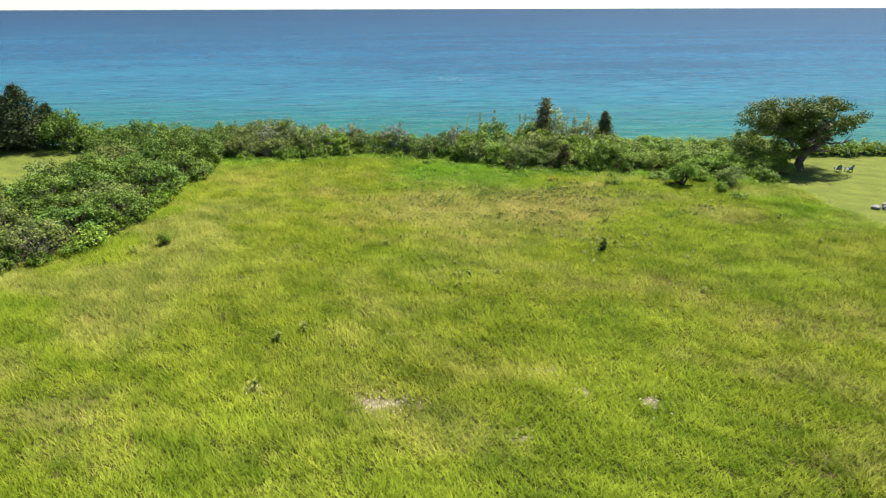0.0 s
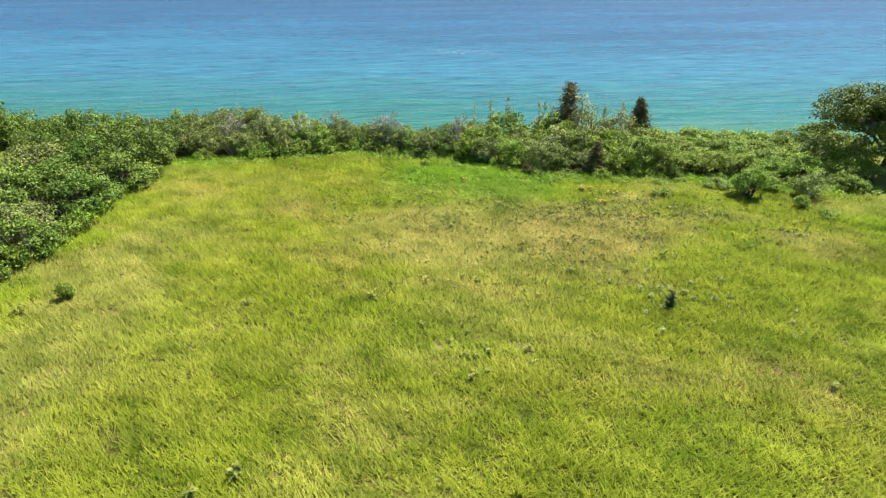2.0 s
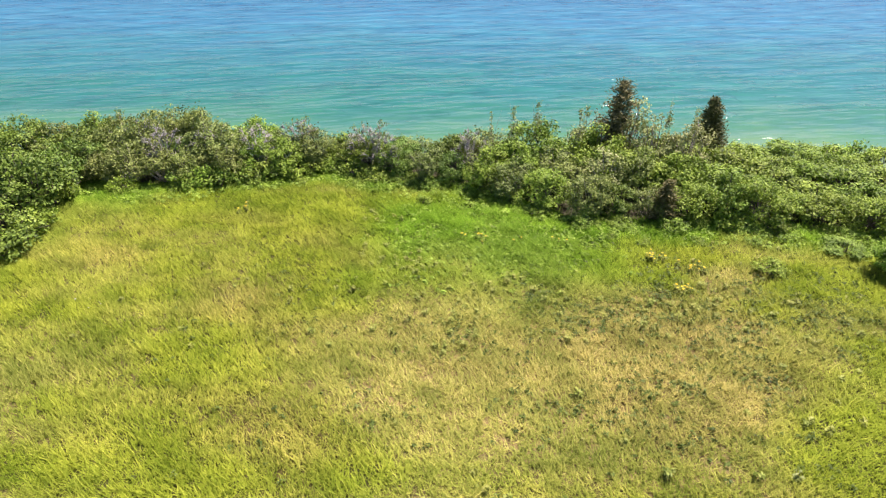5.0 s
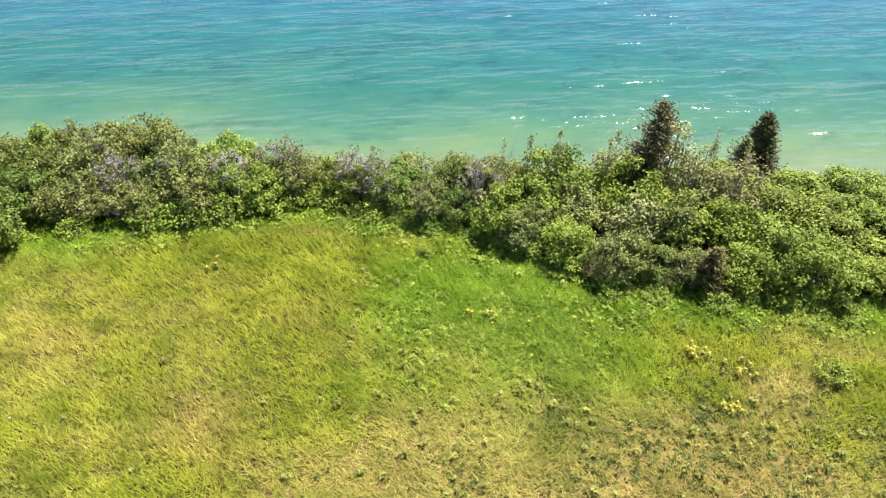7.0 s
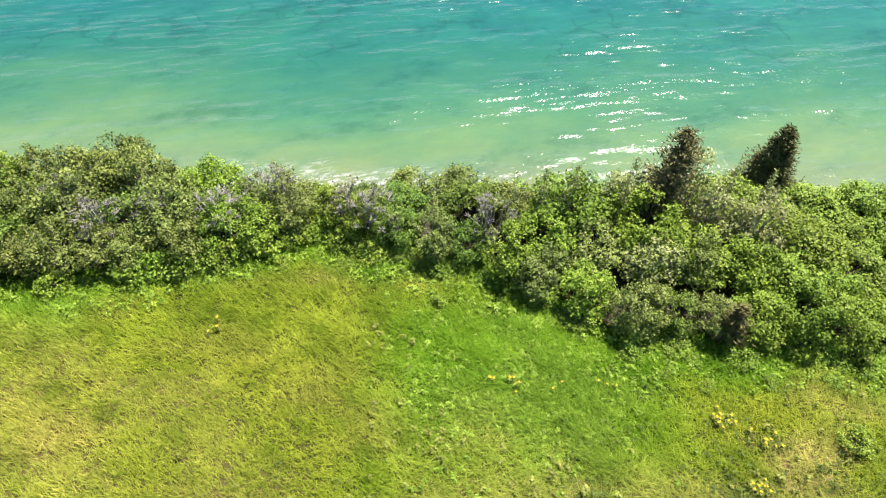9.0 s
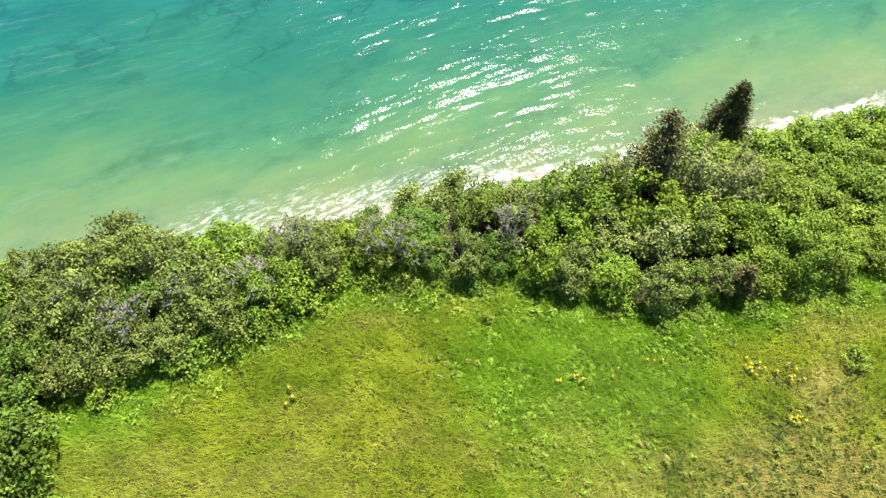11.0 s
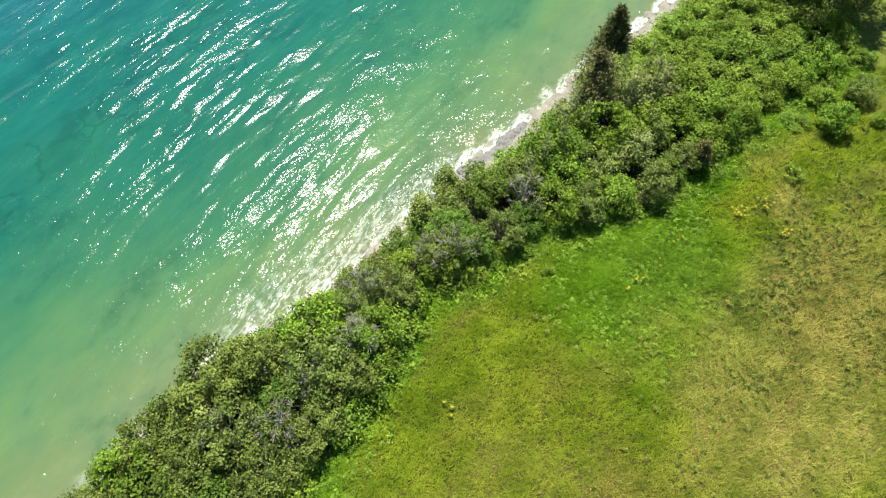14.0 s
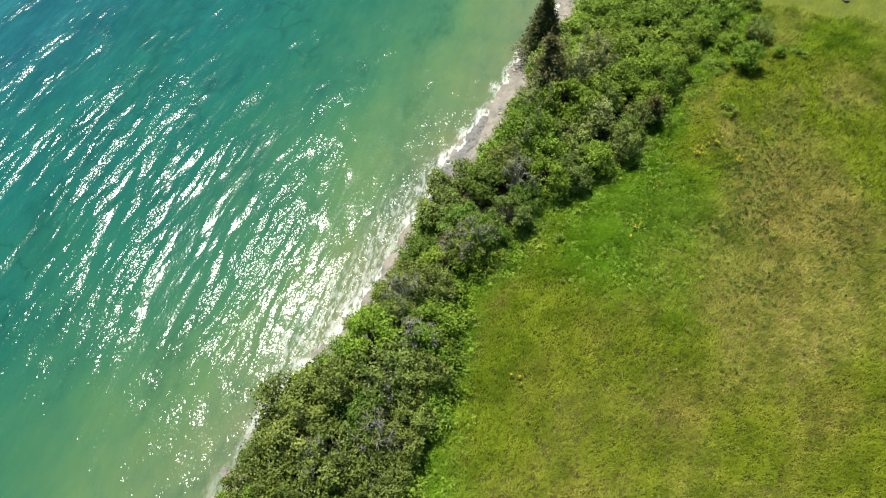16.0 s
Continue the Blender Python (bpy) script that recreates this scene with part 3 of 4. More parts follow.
    return tubes("branchwork", paths, bark, 3), crown


KINDS = {}


def shrub_kind(key, label, category, variants, **kw):
    KINDS[key] = [(shrub_meshes(1000 * len(KINDS) + v, **kw), label, category) for v in range(variants)]


shrub_kind("olive", "grey-green leafy shrub in the dense bluff hedge", "shrub", 4, tall=3.3, wide=1.75, leaves=5000, leaf=0.155, leaf_mat=OLIVE, bark=GREYBARK)
shrub_kind("green", "bright green leafy shrub in the dense bluff hedge", "shrub", 4, tall=3.1, wide=1.8, leaves=5000, leaf=0.16, leaf_mat=GREEN, bark=BARK, gaps=0.35)
shrub_kind("deep", "dark green leafy shrub in the bluff hedge", "shrub", 2, tall=3.1, wide=1.7, leaves=4800, leaf=0.155, leaf_mat=DEEP, bark=BARK)
shrub_kind("pale", "pale willow-like shrub with loose upright twigs", "shrub", 2, tall=3.9, wide=1.35, leaves=2400, leaf=0.16, leaf_mat=PALE, bark=GREYBARK, gaps=0.6)
shrub_kind("far", "grey-green leafy shrub in the side hedge", "shrub", 3, tall=3.0, wide=2.0, leaves=4400, leaf=0.17, leaf_mat=OLIVE, bark=GREYBARK, gaps=0.55)
shrub_kind("fargreen", "dark green shrub in the side hedge", "shrub", 2, tall=2.9, wide=2.0, leaves=4400, leaf=0.17, leaf_mat=DEEP, bark=BARK)
shrub_kind("bare", "half-dead shrub with bare grey twigs in the hedge", "shrub", 2, tall=3.2, wide=1.5, leaves=900, leaf=0.14, leaf_mat=OLIVE, bark=DEADWOOD, gaps=0.5, twigs=12, stout=1.4)
shrub_kind("round", "dense round green bush", "bush", 2, tall=2.5, wide=1.2, leaves=5200, leaf=0.13, leaf_mat=GREEN, bark=BARK, gaps=0.0)
shrub_kind("low", "low bright green bush at the hedge foot", "bush", 3, tall=1.15, wide=0.95, leaves=1100, leaf=0.14, leaf_mat=GREEN, bark=BARK, gaps=0.1, twigs=0)


def plant(key, x, y, size=1.0, tall=1.0, group="hedge shrubs", label="", rng=random):
    (stems, crown), text, category = rng.choice(KINDS[key])
    foot = new("bush" if category == "bush" else "shrub")
    foot.matrix_basis = pose(x, y, ground_z(x, y), 0, 0, rng.uniform(0, 360)) @ Matrix.Diagonal((size, size, size * tall, 1))
    part("branchwork", stems, None, foot)
    part("crown", crown, None, foot)
    return tagged(foot, label or text, category, group)


pick = random.Random(7)
taken = []


def free(x, y, r):
    if all((x - a) ** 2 + (y - b) ** 2 > (r + c) ** 2 * 0.25 for a, b, c in taken):
        taken.append((x, y, r))
        return True
    return False


# the hedge along the bluff: front row first, then the depth of it
for x in np.arange(-24.5, 33.5, 1.9):
    x = x + pick.uniform(-0.4, 0.4)
    y = float(hedge_foot(x)) + 1.2 + pick.uniform(-0.2, 0.4)
    taken.append((x, y, 1.7))
    kind = pick.choice(["olive", "olive", "green", "deep"]) if x < 13 else pick.choice(["green", "green", "green", "deep"])
    plant(kind, x, y, pick.uniform(0.72, 0.95), pick.uniform(0.85, 1.05) * (0.85 if x > 18 else 1), rng=pick)
for _ in range(2600):
    x = pick.uniform(-56, 36)
    lo, hi = float(hedge_foot(x)) + 1.4, float(shore(x)) - (3.7 if x < -19.5 else 1.8 if x < 1 else 4.0 if x < 12 else 3.3 if x < 19 else 4.1)
    if x < -24:
        lo = max(lo, 66.5)
    if x < -38:
        lo = 71.5
    y = pick.uniform(lo, max(hi, lo + 0.3))
    if not free(x, y, 2.2):
        continue
    if x < -26:
        kind = pick.choice(["far", "fargreen"])
    elif x < 4:
        kind = pick.choice(["olive", "olive", "olive", "green", "deep", "deep"])
    elif x < 13:
        kind = pick.choice(["olive", "green", "green", "pale"])
    else:
        kind = pick.choice(["green", "green", "green", "deep"])
    low = 0.74 if x > 18 else 0.88 if x > 14 else 1.0
    if y > hedge_foot(x) + 2.5:
        low *= 0.90 if -9 < x < 0 else 1.0
    if math.hypot(x - 18.4, y - 70.2) < 2.3:
        continue
    if 14.5 < x < 20.5 and y > 64.0:
        low = 0.5
    plant(kind, x, y, pick.uniform(0.85, 1.28) * (0.92 if x > 18 else 1), pick.uniform(0.74, 1.10) * low, rng=pick)

for x, y, kind in [(-24.2, 71.0, "olive"), (-22.6, 71.2, "olive"), (-25.6, 70.8, "green"), (11.2, 63.0, "olive"), (9.6, 63.6, "green"), (13.7, 62.4, "green")]:
    plant(kind, x, y, 0.95, 1.0, rng=pick)

# fill what gaps are left between the crowns
for x in np.arange(-36, 33, 1.0):
    lo, hi = float(hedge_foot(x)) + 1.5, float(shore(x)) - (3.9 if x < -19.5 else 2.2 if x < 1 else 4.2)
    if x < -24:
        lo = max(lo, 66.5)
    for y in np.arange(lo, hi, 1.0):
        if all((x - a) ** 2 + (y - b) ** 2 > 1.75 ** 2 for a, b, c in taken) and math.hypot(x - 18.4, y - 70.2) > 2.3:
            taken.append((x, float(y), 1.8))
            plant("olive" if x < 8 else "green", float(x), float(y), 0.8, 0.5 if 14.5 < x < 20.5 and y > 64 else 0.82, rng=pick)

# low growth down the bank
for x in np.arange(-37, 34, 1.3):
    d = pick.uniform(1.0, 1.7) if x < -19.5 else pick.uniform(1.2, 1.9) if x < 1 else pick.uniform(3.4, 4.2) if x < 12 else pick.uniform(2.8, 3.5) if x < 19 else pick.uniform(3.6, 4.3)
    plant("low", x + pick.uniform(-0.5, 0.5), float(shore(x)) - d, pick.uniform(0.9, 1.4), pick.uniform(0.8, 1.1), "bushes on the bank", "leafy bush clinging to the bank above the beach", rng=pick)

# half-dead shrubs among them
for x, y in [(-19.0, 66.6), (-16.4, 67.2), (-13.2, 67.0), (-4.9, 66.6), (-6.0, 67.6), (-10.6, 69.0), (1.2, 66.0), (-21.5, 68.5)]:
    plant("bare", x, y, pick.uniform(0.95, 1.1), 1.08, "half-dead shrubs", rng=pick)
for x in np.arange(-17.0, -9.0, 1.1):
    plant("low", x, float(hedge_foot(x)) + pick.uniform(-0.1, 0.5), pick.uniform(1.1, 1.45), pick.uniform(0.8, 1.0), "bushes at the hedge foot", rng=pick)

# the side hedge
for _ in range(2200):
    y = pick.uniform(25, 66)
    x = pick.uniform(-34.5, float(left_foot(y)) - 1.0)
    if free(x, y, 3.0):
        plant(pick.choice(["far", "fargreen", "fargreen"]), x, y, pick.uniform(0.95, 1.4), pick.uniform(0.72, 1.12), "side hedge shrubs", rng=pick)

# low growth at the hedge foot
for _ in range(60):
    x = pick.uniform(-22, 31)
    plant("low", x, float(hedge_foot(x)) + pick.uniform(-0.5, 0.4), pick.uniform(0.5, 1.0), pick.uniform(0.6, 1.0), "bushes at the hedge foot", rng=pick)

for _ in range(46):
    x = pick.uniform(-14, 27)
    plant("low", x, float(hedge_foot(x)) - abs(pick.gauss(0.5, 1.1)), pick.uniform(0.28, 0.55), pick.uniform(0.6, 0.9), "bushes at the hedge foot", "small bright green leafy plant in long grass", rng=pick)

# bushes standing free in the grass
for x, y, s, tall, key, text in [(21.5, 53.4, 1.0, 1.0, "round", "round green bush standing alone in grass"), (24.1, 51.1, 0.46, 0.95, "round", "small dark bush in the meadow"),
                                 (25.9, 53.1, 0.66, 0.95, "olive", "grey-green bush before the hedge"), (23.3, 55.2, 0.6, 0.8, "green", "leafy bush before the hedge"),
                                 (29.6, 54.6, 0.6, 0.75, "green", "leafy bush at the lawn's edge"), (20.3, 55.6, 0.62, 0.36, "green", "low spreading leafy bush in the grass")]:
    plant(key, x, y, s, tall, "free-standing bushes", text, rng=pick)
for y in np.arange(27, 64, 1.5):
    plant("low", float(left_foot(y)) - 0.2 + pick.uniform(-0.5, 0.3), y + pick.uniform(-0.4, 0.4), pick.uniform(0.7, 1.3), pick.uniform(0.8, 1.1), "bushes at the hedge foot", rng=pick)
plant("low", 24.9, 49.5, 0.75, 0.6, "free-standing bushes", "low leafy bush spreading in the grass", rng=pick)
for x, y in [(-25.2, 64.6), (-24.2, 66.2), (-26.4, 63.0)]:
    plant("fargreen", x, y, 0.95, 1.0, "side hedge shrubs", rng=pick)
plant("low", 15.4, 53.6, 0.8, 0.8, "free-standing bushes", "pale green bush alone in dry grass", rng=pick)
plant("round", -18.9, 38.6, 0.36, 1.15, "free-standing bushes", "small dark bush alone in pale grass", rng=pick)


# ---- conifers ----
def conifer_meshes(seed, tall, wide, sprays, mat, lean=0.0, ragged=0.2, low=0.06, taper=0.75, needle=0.26):
    rng = np.random.default_rng(seed)
    limbs = [[(0, 0, -0.3, tall * 0.022), (lean * tall * 0.3, 0, tall * 0.35, tall * 0.017), (lean * tall * 0.7, 0, tall * 0.7, tall * 0.01), (lean * tall, 0, tall * 0.99, 0.01)]]
    cs, ns, al = [], [], []
    count = int(tall * 26)
    for i in range(count):
        f = low + (0.98 - low) * (i + rng.uniform()) / count
        a = rng.uniform(0, 2 * math.pi)
        reach = wide * (1 - f) ** taper * rng.uniform(1 - ragged * 2, 1.0 + ragged * 0.4) + 0.06
        z = f * tall
        d = np.array([math.cos(a), math.sin(a), rng.uniform(0.05, 0.45)])
        root = np.array([lean * z, 0, z])
        tip = root + d * reach
        limbs.append([(*root, 0.018), (*(root + d * reach * 0.5), 0.010), (*tip, 0.004)])
        n = max(4, int(sprays / count * (0.35 + 1.2 * (1 - f))))
        k = rng.uniform(0.25, 1.05, n)[:, None]
        p = root + d * reach * k + rng.normal(size=(n, 3)) * (0.4 * needle + 0.10 * reach) * np.array([1, 1, 0.7])
        cs.append(p)
        ns.append(unit(np.array([0, 0, 1.0]) + rng.normal(size=(n, 3)) * 0.7 + d * 0.4))
        al.append(np.repeat(d[None], n, 0) + np.array([0, 0, 0.35]))
    c, nn, a = np.concatenate(cs), np.concatenate(ns), np.concatenate(al)
    return tubes("trunk", limbs, BARK, 4), faces_mesh("crown", leaf_faces(rng, c, nn, needle, needle * 0.33, 0.2, a), 4, mat, rng.uniform(0, 1, len(c)))


def conifer(x, y, meshes, label, turn=0.0, size=1.0, group="conifers"):
    foot = new("conifer")
    foot.matrix_basis = pose(x, y, ground_z(x, y), 0, 0, turn) @ Matrix.Diagonal((size, size, size, 1))
    part("trunk", meshes[0], None, foot)
    part("crown", meshes[1], None, foot)
    return tagged(foot, label, "conifer", group)


conifer(10.4, 66.9, conifer_meshes(41, 5.9, 1.85, 9000, BROWNING, 0.19, 0.42, 0.12, 0.48), "dark ragged cedar with brownish top above the hedge", 40)
conifer(18.4, 70.2, conifer_meshes(42, 6.6, 2.3, 16000, NEEDLE, 0.01, 0.10, 0.04, 0.88), "dense pyramid-shaped cedar at the bluff edge")
conifer(11.8, 59.0, conifer_meshes(43, 2.6, 0.8, 2600, RUST, 0.04, 0.3, 0.04), "browned young cedar in the hedge front")
conifer(10.6, 37.8, conifer_meshes(44, 0.95, 0.24, 900, SPRUCE, 0.03, 0.2, 0.04, 0.5, 0.11), "small dark juniper seedling alone in grass")
spruces = conifer_meshes(45, 7.2, 4.2, 12000, SPRUCE, 0.0, 0.12, 0.02, 0.85, 0.36), conifer_meshes(46, 6.9, 4.1, 12000, SPRUCE, 0.0, 0.15, 0.02, 0.85, 0.36)
for i, (x, y, s) in enumerate([(-47.6, 69.4, 1.0), (-50.4, 69.6, 0.98), (-53.5, 70.2, 1.02), (-45.4, 70.6, 0.72)]):
    conifer(x, y, spruces[i % 2], "dark spruce at the edge of the far lawn", i * 77, s, "spruces by the far lawn")
plant("fargreen", -42.2, 68.6, 1.35, 1.2, "shrubs by the far lawn", "round grey-green shrub beside dark spruces", rng=pick)
plant("fargreen", -40.2, 69.8, 1.1, 1.0, "shrubs by the far lawn", rng=pick)


# ---- whippy saplings above the hedge ----
def sapling(x, y, tall, seed):
    rng = np.random.default_rng(seed)
    paths, cs = [[(0, 0, -0.2, 0.022), (rng.normal(0, 0.1), 0, tall * 0.5, 0.013), (rng.normal(0, 0.25), rng.normal(0, 0.1), tall, 0.006)]], []
    for i in range(26):
        f = rng.uniform(0.3, 1.0)
        a = rng.uniform(0, 2 * math.pi)
        r = rng.uniform(0.25, 0.75) * (1.15 - f)
        p = np.array([0, 0, f * tall * 0.93])
        q = p + np.array([math.cos(a) * r, math.sin(a) * r, 0.55 * r + 0.15])
        paths.append([(*p, 0.010), (*q, 0.004)])
        cs.append(p + (q - p) * rng.uniform(0.2, 1.1, (15, 1)) + rng.normal(size=(15, 3)) * 0.07)
    c = np.concatenate(cs)
    foot = new("sapling")
    foot.matrix_basis = pose(x, y, ground_z(x, y))
    part("trunk", tubes("trunk", paths, GREYBARK, 4), None, foot)
    part("crown", faces_mesh("crown", leaf_faces(rng, c, rng.normal(size=c.shape) + [0, 0, 0.6], 0.12, 0.07), 4, PALE, rng.uniform(0, 1, len(c))), None, foot)
    return tagged(foot, "thin sparse-leaved sapling rising above the hedge", "sapling", "saplings in the hedge")


for x, y, h, s in [(4.0, 66.6, 4.6, 61), (5.5, 66.4, 5.0, 62), (2.6, 66.8, 4.2, 63), (8.3, 66.4, 4.6, 64), (14.3, 67.2, 4.9, 65), (9.0, 67.6, 4.4, 66), (15.6, 66.0, 4.7, 67)]:
    sapling(x, y, h, s)
plant("pale", 14.9, 64.6, 1.15, 1.02, rng=pick)


# ---- the spreading tree ----
def spreading_tree(x, y):
    rng = np.random.default_rng(77)
    limbs, tips = [], []

    def grow(p, d, r, length, depth):
        q = p + d * length
        mid = p + d * length * 0.5 + rng.normal(size=3) * length * 0.06
        limbs.append([(*p, r), (*mid, r * 0.85), (*q, r * 0.66)])
        if depth == 0:
            tips.append((q, d))
            return
        for _ in range(rng.integers(2, 4)):
            e = d * 0.75 + rng.normal(size=3) * 0.55
            e[2] = e[2] * 0.55 + 0.16
            grow(q, unit(e), r * 0.62, length * rng.uniform(0.62, 0.86), depth - 1)
        if depth < 3:
            tips.append((q, d))

    base = np.array([0.0, 0.0, -0.2])
    fork = np.array([0.35, 0.0, 1.7])
    limbs.append([(*base, 0.48), (0.12, 0, 0.8, 0.38), (*fork, 0.36)])
    for a in range(0, 360, 45):
        a = radians(a + rng.uniform(-15, 15))
        d = unit(np.array([math.cos(a), math.sin(a), rng.uniform(0.55, 0.85)]))
        grow(fork, d, 0.2, 1.9, 3)
    for i in range(3):
        grow(fork, unit(np.array([rng.normal(0, 0.35), rng.normal(0, 0.35), 1.0])), 0.18, 1.7, 3)
    for _ in range(150):
        a, r = rng.uniform(0, 2 * math.pi), math.sqrt(rng.uniform(0.1, 1.0))
        h = (2.0 + rng.uniform(0, 2.6) if math.cos(a) < 0.1 and r > 0.6 else 2.7 + 2.3 * r * r + rng.uniform(0, 1.5)) if rng.uniform() < 0.45 else 4.2 + 2.9 * math.sqrt(max(0.0, 1 - r * r)) * rng.uniform(0.7, 1.0)
        tips.append((np.array([0.7 + 6.0 * r * math.cos(a), 5.2 * r * math.sin(a), h / 1.16]), None))
    cs, ns = [], []
    for q, d in tips:
        q = np.array([np.clip(q[0], -5.6, 5.9), np.clip(q[1], -5.6, 5.6), np.clip(q[2] * 1.16, 1.9, 7.2)])
        n = 72
        u = unit(rng.normal(size=(n, 3)))
        s = rng.uniform(0.45, 0.85)
        cs.append(q + u * s * rng.uniform(0.5, 1.05, (n, 1)) * np.array([1.15, 1.15, 0.62]))
        ns.append(u + np.array([0, 0, 0.7]) + rng.normal(size=(n, 3)) * 0.5)
    c, n = np.concatenate(cs), np.concatenate(ns)
    dome = 7.7 - 3.0 * np.hypot((c[:, 0] - 0.8) / 7.2, c[:, 1] / 6.4) ** 2
    c[:, 2] = np.minimum(c[:, 2], dome + rng.normal(0, 0.15, len(c)))
    c[:, 0] -= 0.9
    c[:, 1] = np.where(c[:, 1] < 0, c[:, 1] * 0.55, c[:, 1])
    foot = new("tree")
    foot.matrix_basis = pose(x, y, ground_z(x, y))
    part("trunk", tubes("trunk", limbs, BARK, 6), None, foot)
    part("crown", faces_mesh("crown", leaf_faces(rng, c, n, 0.21, 0.125), 4, APPLE, np.repeat(rng.uniform(0, 1, len(tips)), 72)), None, foot)
    return tagged(foot, "broad spreading tree with gnarled trunk on mown lawn", "tree")


spreading_tree(35.0, 59.2)
for x in np.arange(36.5, 56, 1.5):
    plant("low", x + pick.uniform(-0.4, 0.4), float(hedge_foot(x)) + 1.6 + pick.uniform(-0.5, 0.5), pick.uniform(1.0, 1.5), 1.0, "low hedge behind the lawn", "low green bush in a row behind the lawn", rng=pick)

# ---- grass ----
def grass_patch(name, label, x0, x1, y0, y1, tufts, blades, tall, seed, where):
    rng = np.random.default_rng(seed)
    x, y = rng.uniform(x0, x1, tufts), rng.uniform(y0, y1, tufts)
    ok = where(x, y) > rng.uniform(size=tufts)
    x, y = x[ok], y[ok]
    n = len(x)
    u, v = x * 0.891 - y * 0.454, x * 0.454 + y * 0.891     # along and across the wind
    L = lush(x, y)[:, None]
    blow = radians(153) + 1.3 * (value_noise(x, y, 5.0, 73)[:, None] - 0.5)
    ang = blow + rng.normal(0, 0.8, (n, blades)) + math.pi * (rng.uniform(size=(n, blades)) < 0.42)     # some blades lie back against the wind
    rise = rng.uniform(radians(22), radians(62), (n, blades)) * (1 - 0.2 * L)
    h = tall * (0.7 + 0.6 * value_noise(x, y, 1.2, 71)[:, None]) * rng.uniform(0.6, 1.35, (n, blades)) * (1 + L * (1.5 * value_noise(x, y, 0.7, 75)[:, None] - 0.25))
    off = rng.normal(0, 0.08, (n, blades, 2))
    bx, by = x[:, None] + off[..., 0], y[:, None] + off[..., 1]
    bz = height(bx, by) - 0.01
    tipx = bx + h * np.cos(rise) * np.cos(ang)
    tipy = by + h * np.cos(rise) * np.sin(ang)
    tipz = bz + h * np.sin(rise)
    w = rng.uniform(0.011, 0.025, (n, blades))
    sx, sy = -np.sin(ang) * w, np.cos(ang) * w
    blade = np.stack([np.stack([bx - sx, by - sy, bz], -1), np.stack([bx + sx, by + sy, bz], -1), np.stack([tipx, tipy, tipz], -1)], 2).reshape(-1, 3, 3)
    me = faces_mesh(name, blade, 3, BLADES)
    X, Y = np.repeat(x, blades * 3), np.repeat(y, blades * 3)
    me.attributes.new("tone", "FLOAT", "POINT").data.foreach_set("value", np.repeat(np.clip(0.34 * rng.uniform(0, 1, n) + 0.42 * value_noise(u * 0.6, v * 1.2, 0.5, 74) + 0.62 * value_noise(u * 0.75, v * 1.1, 1.15, 76) + 0.26 * value_noise(u * 0.8, v, 2.7, 77) - 0.32, 0, 1), blades * 3).astype(np.float32))
    for key, f in (("lush", lush), ("dry", dry), ("russet", russet), ("lawn", lawn)):
        me.attributes.new(key, "FLOAT", "POINT").data.foreach_set("value", f(X, Y).astype(np.float32))
    return tagged(new(name, me), label, "grass", kind="stuff")


def meadow(x, y):
    return bladed(x, y) * (1 - lawn(x, y)) * (1 - 0.9 * bare(x, y)) * (y < hedge_foot(x) + 0.8) * (x > left_foot(y) - 0.5)


grass_patch("grass", "long wind-bent meadow grass with straw tips", -31, 34, 7, 68, 222000, 6, 0.36, 5, meadow)


# ---- weeds and flowers ----
def weed_meshes(seed, tall, leaves, leaf, mat, petals=None):
    """One stalk with its foliage and, if it blooms, its flower head."""
    rng = np.random.default_rng(seed)
    q = rng.normal(0, 0.06, 2)
    stalk = [[(0, 0, -0.03, 0.014), (q[0] * 0.4, q[1] * 0.4, tall * 0.5, 0.010), (q[0], q[1], tall, 0.006)]]
    n = leaves * 4
    k = rng.uniform(0.1, 1.0, n)
    a = rng.uniform(0, 2 * math.pi, n)
    reach = rng.uniform(0.4, 1.0, n)[:, None] * leaf
    d = np.stack([np.cos(a), np.sin(a), rng.uniform(0.1, 0.7, n)], -1)
    c = np.stack([q[0] * k, q[1] * k, k * tall], -1) + d * reach
    nrm = np.array([0, 0, 1.0]) + rng.normal(size=c.shape) * 0.4
    out = [tubes("stalk", stalk, BARK, 4), faces_mesh("foliage", leaf_faces(rng, c, nrm, leaf, leaf * 0.5, 0.2, d), 4, mat, rng.uniform(0, 1, n))]
    if petals:
        bm = bmesh.new()
        bmesh.ops.create_icosphere(bm, subdivisions=2, radius=0.065)
        for v in bm.verts:
            k = rng.uniform(0.55, 1.25)
            v.co = Vector((v.co.x * k + q[0], v.co.y * k + q[1], v.co.z * k * 0.45 + tall))
        me = bpy.data.meshes.new("flower_head")
        bm.to_mesh(me)
        bm.free()
        me.materials.append(petals)
        out.append(me)
    return out


def weed(meshes, x, y, label, category, group, size=1.0, turn=0.0):
    foot = new(category.replace(" ", "_"))
    foot.matrix_basis = pose(x, y, ground_z(x, y), 0, 0, turn) @ Matrix.Diagonal((size, size, size, 1))
    for name, me in zip(("stalk", "foliage", "flower_head"), meshes):
        part(name, me, None, foot)
    return tagged(foot, label, category, group)


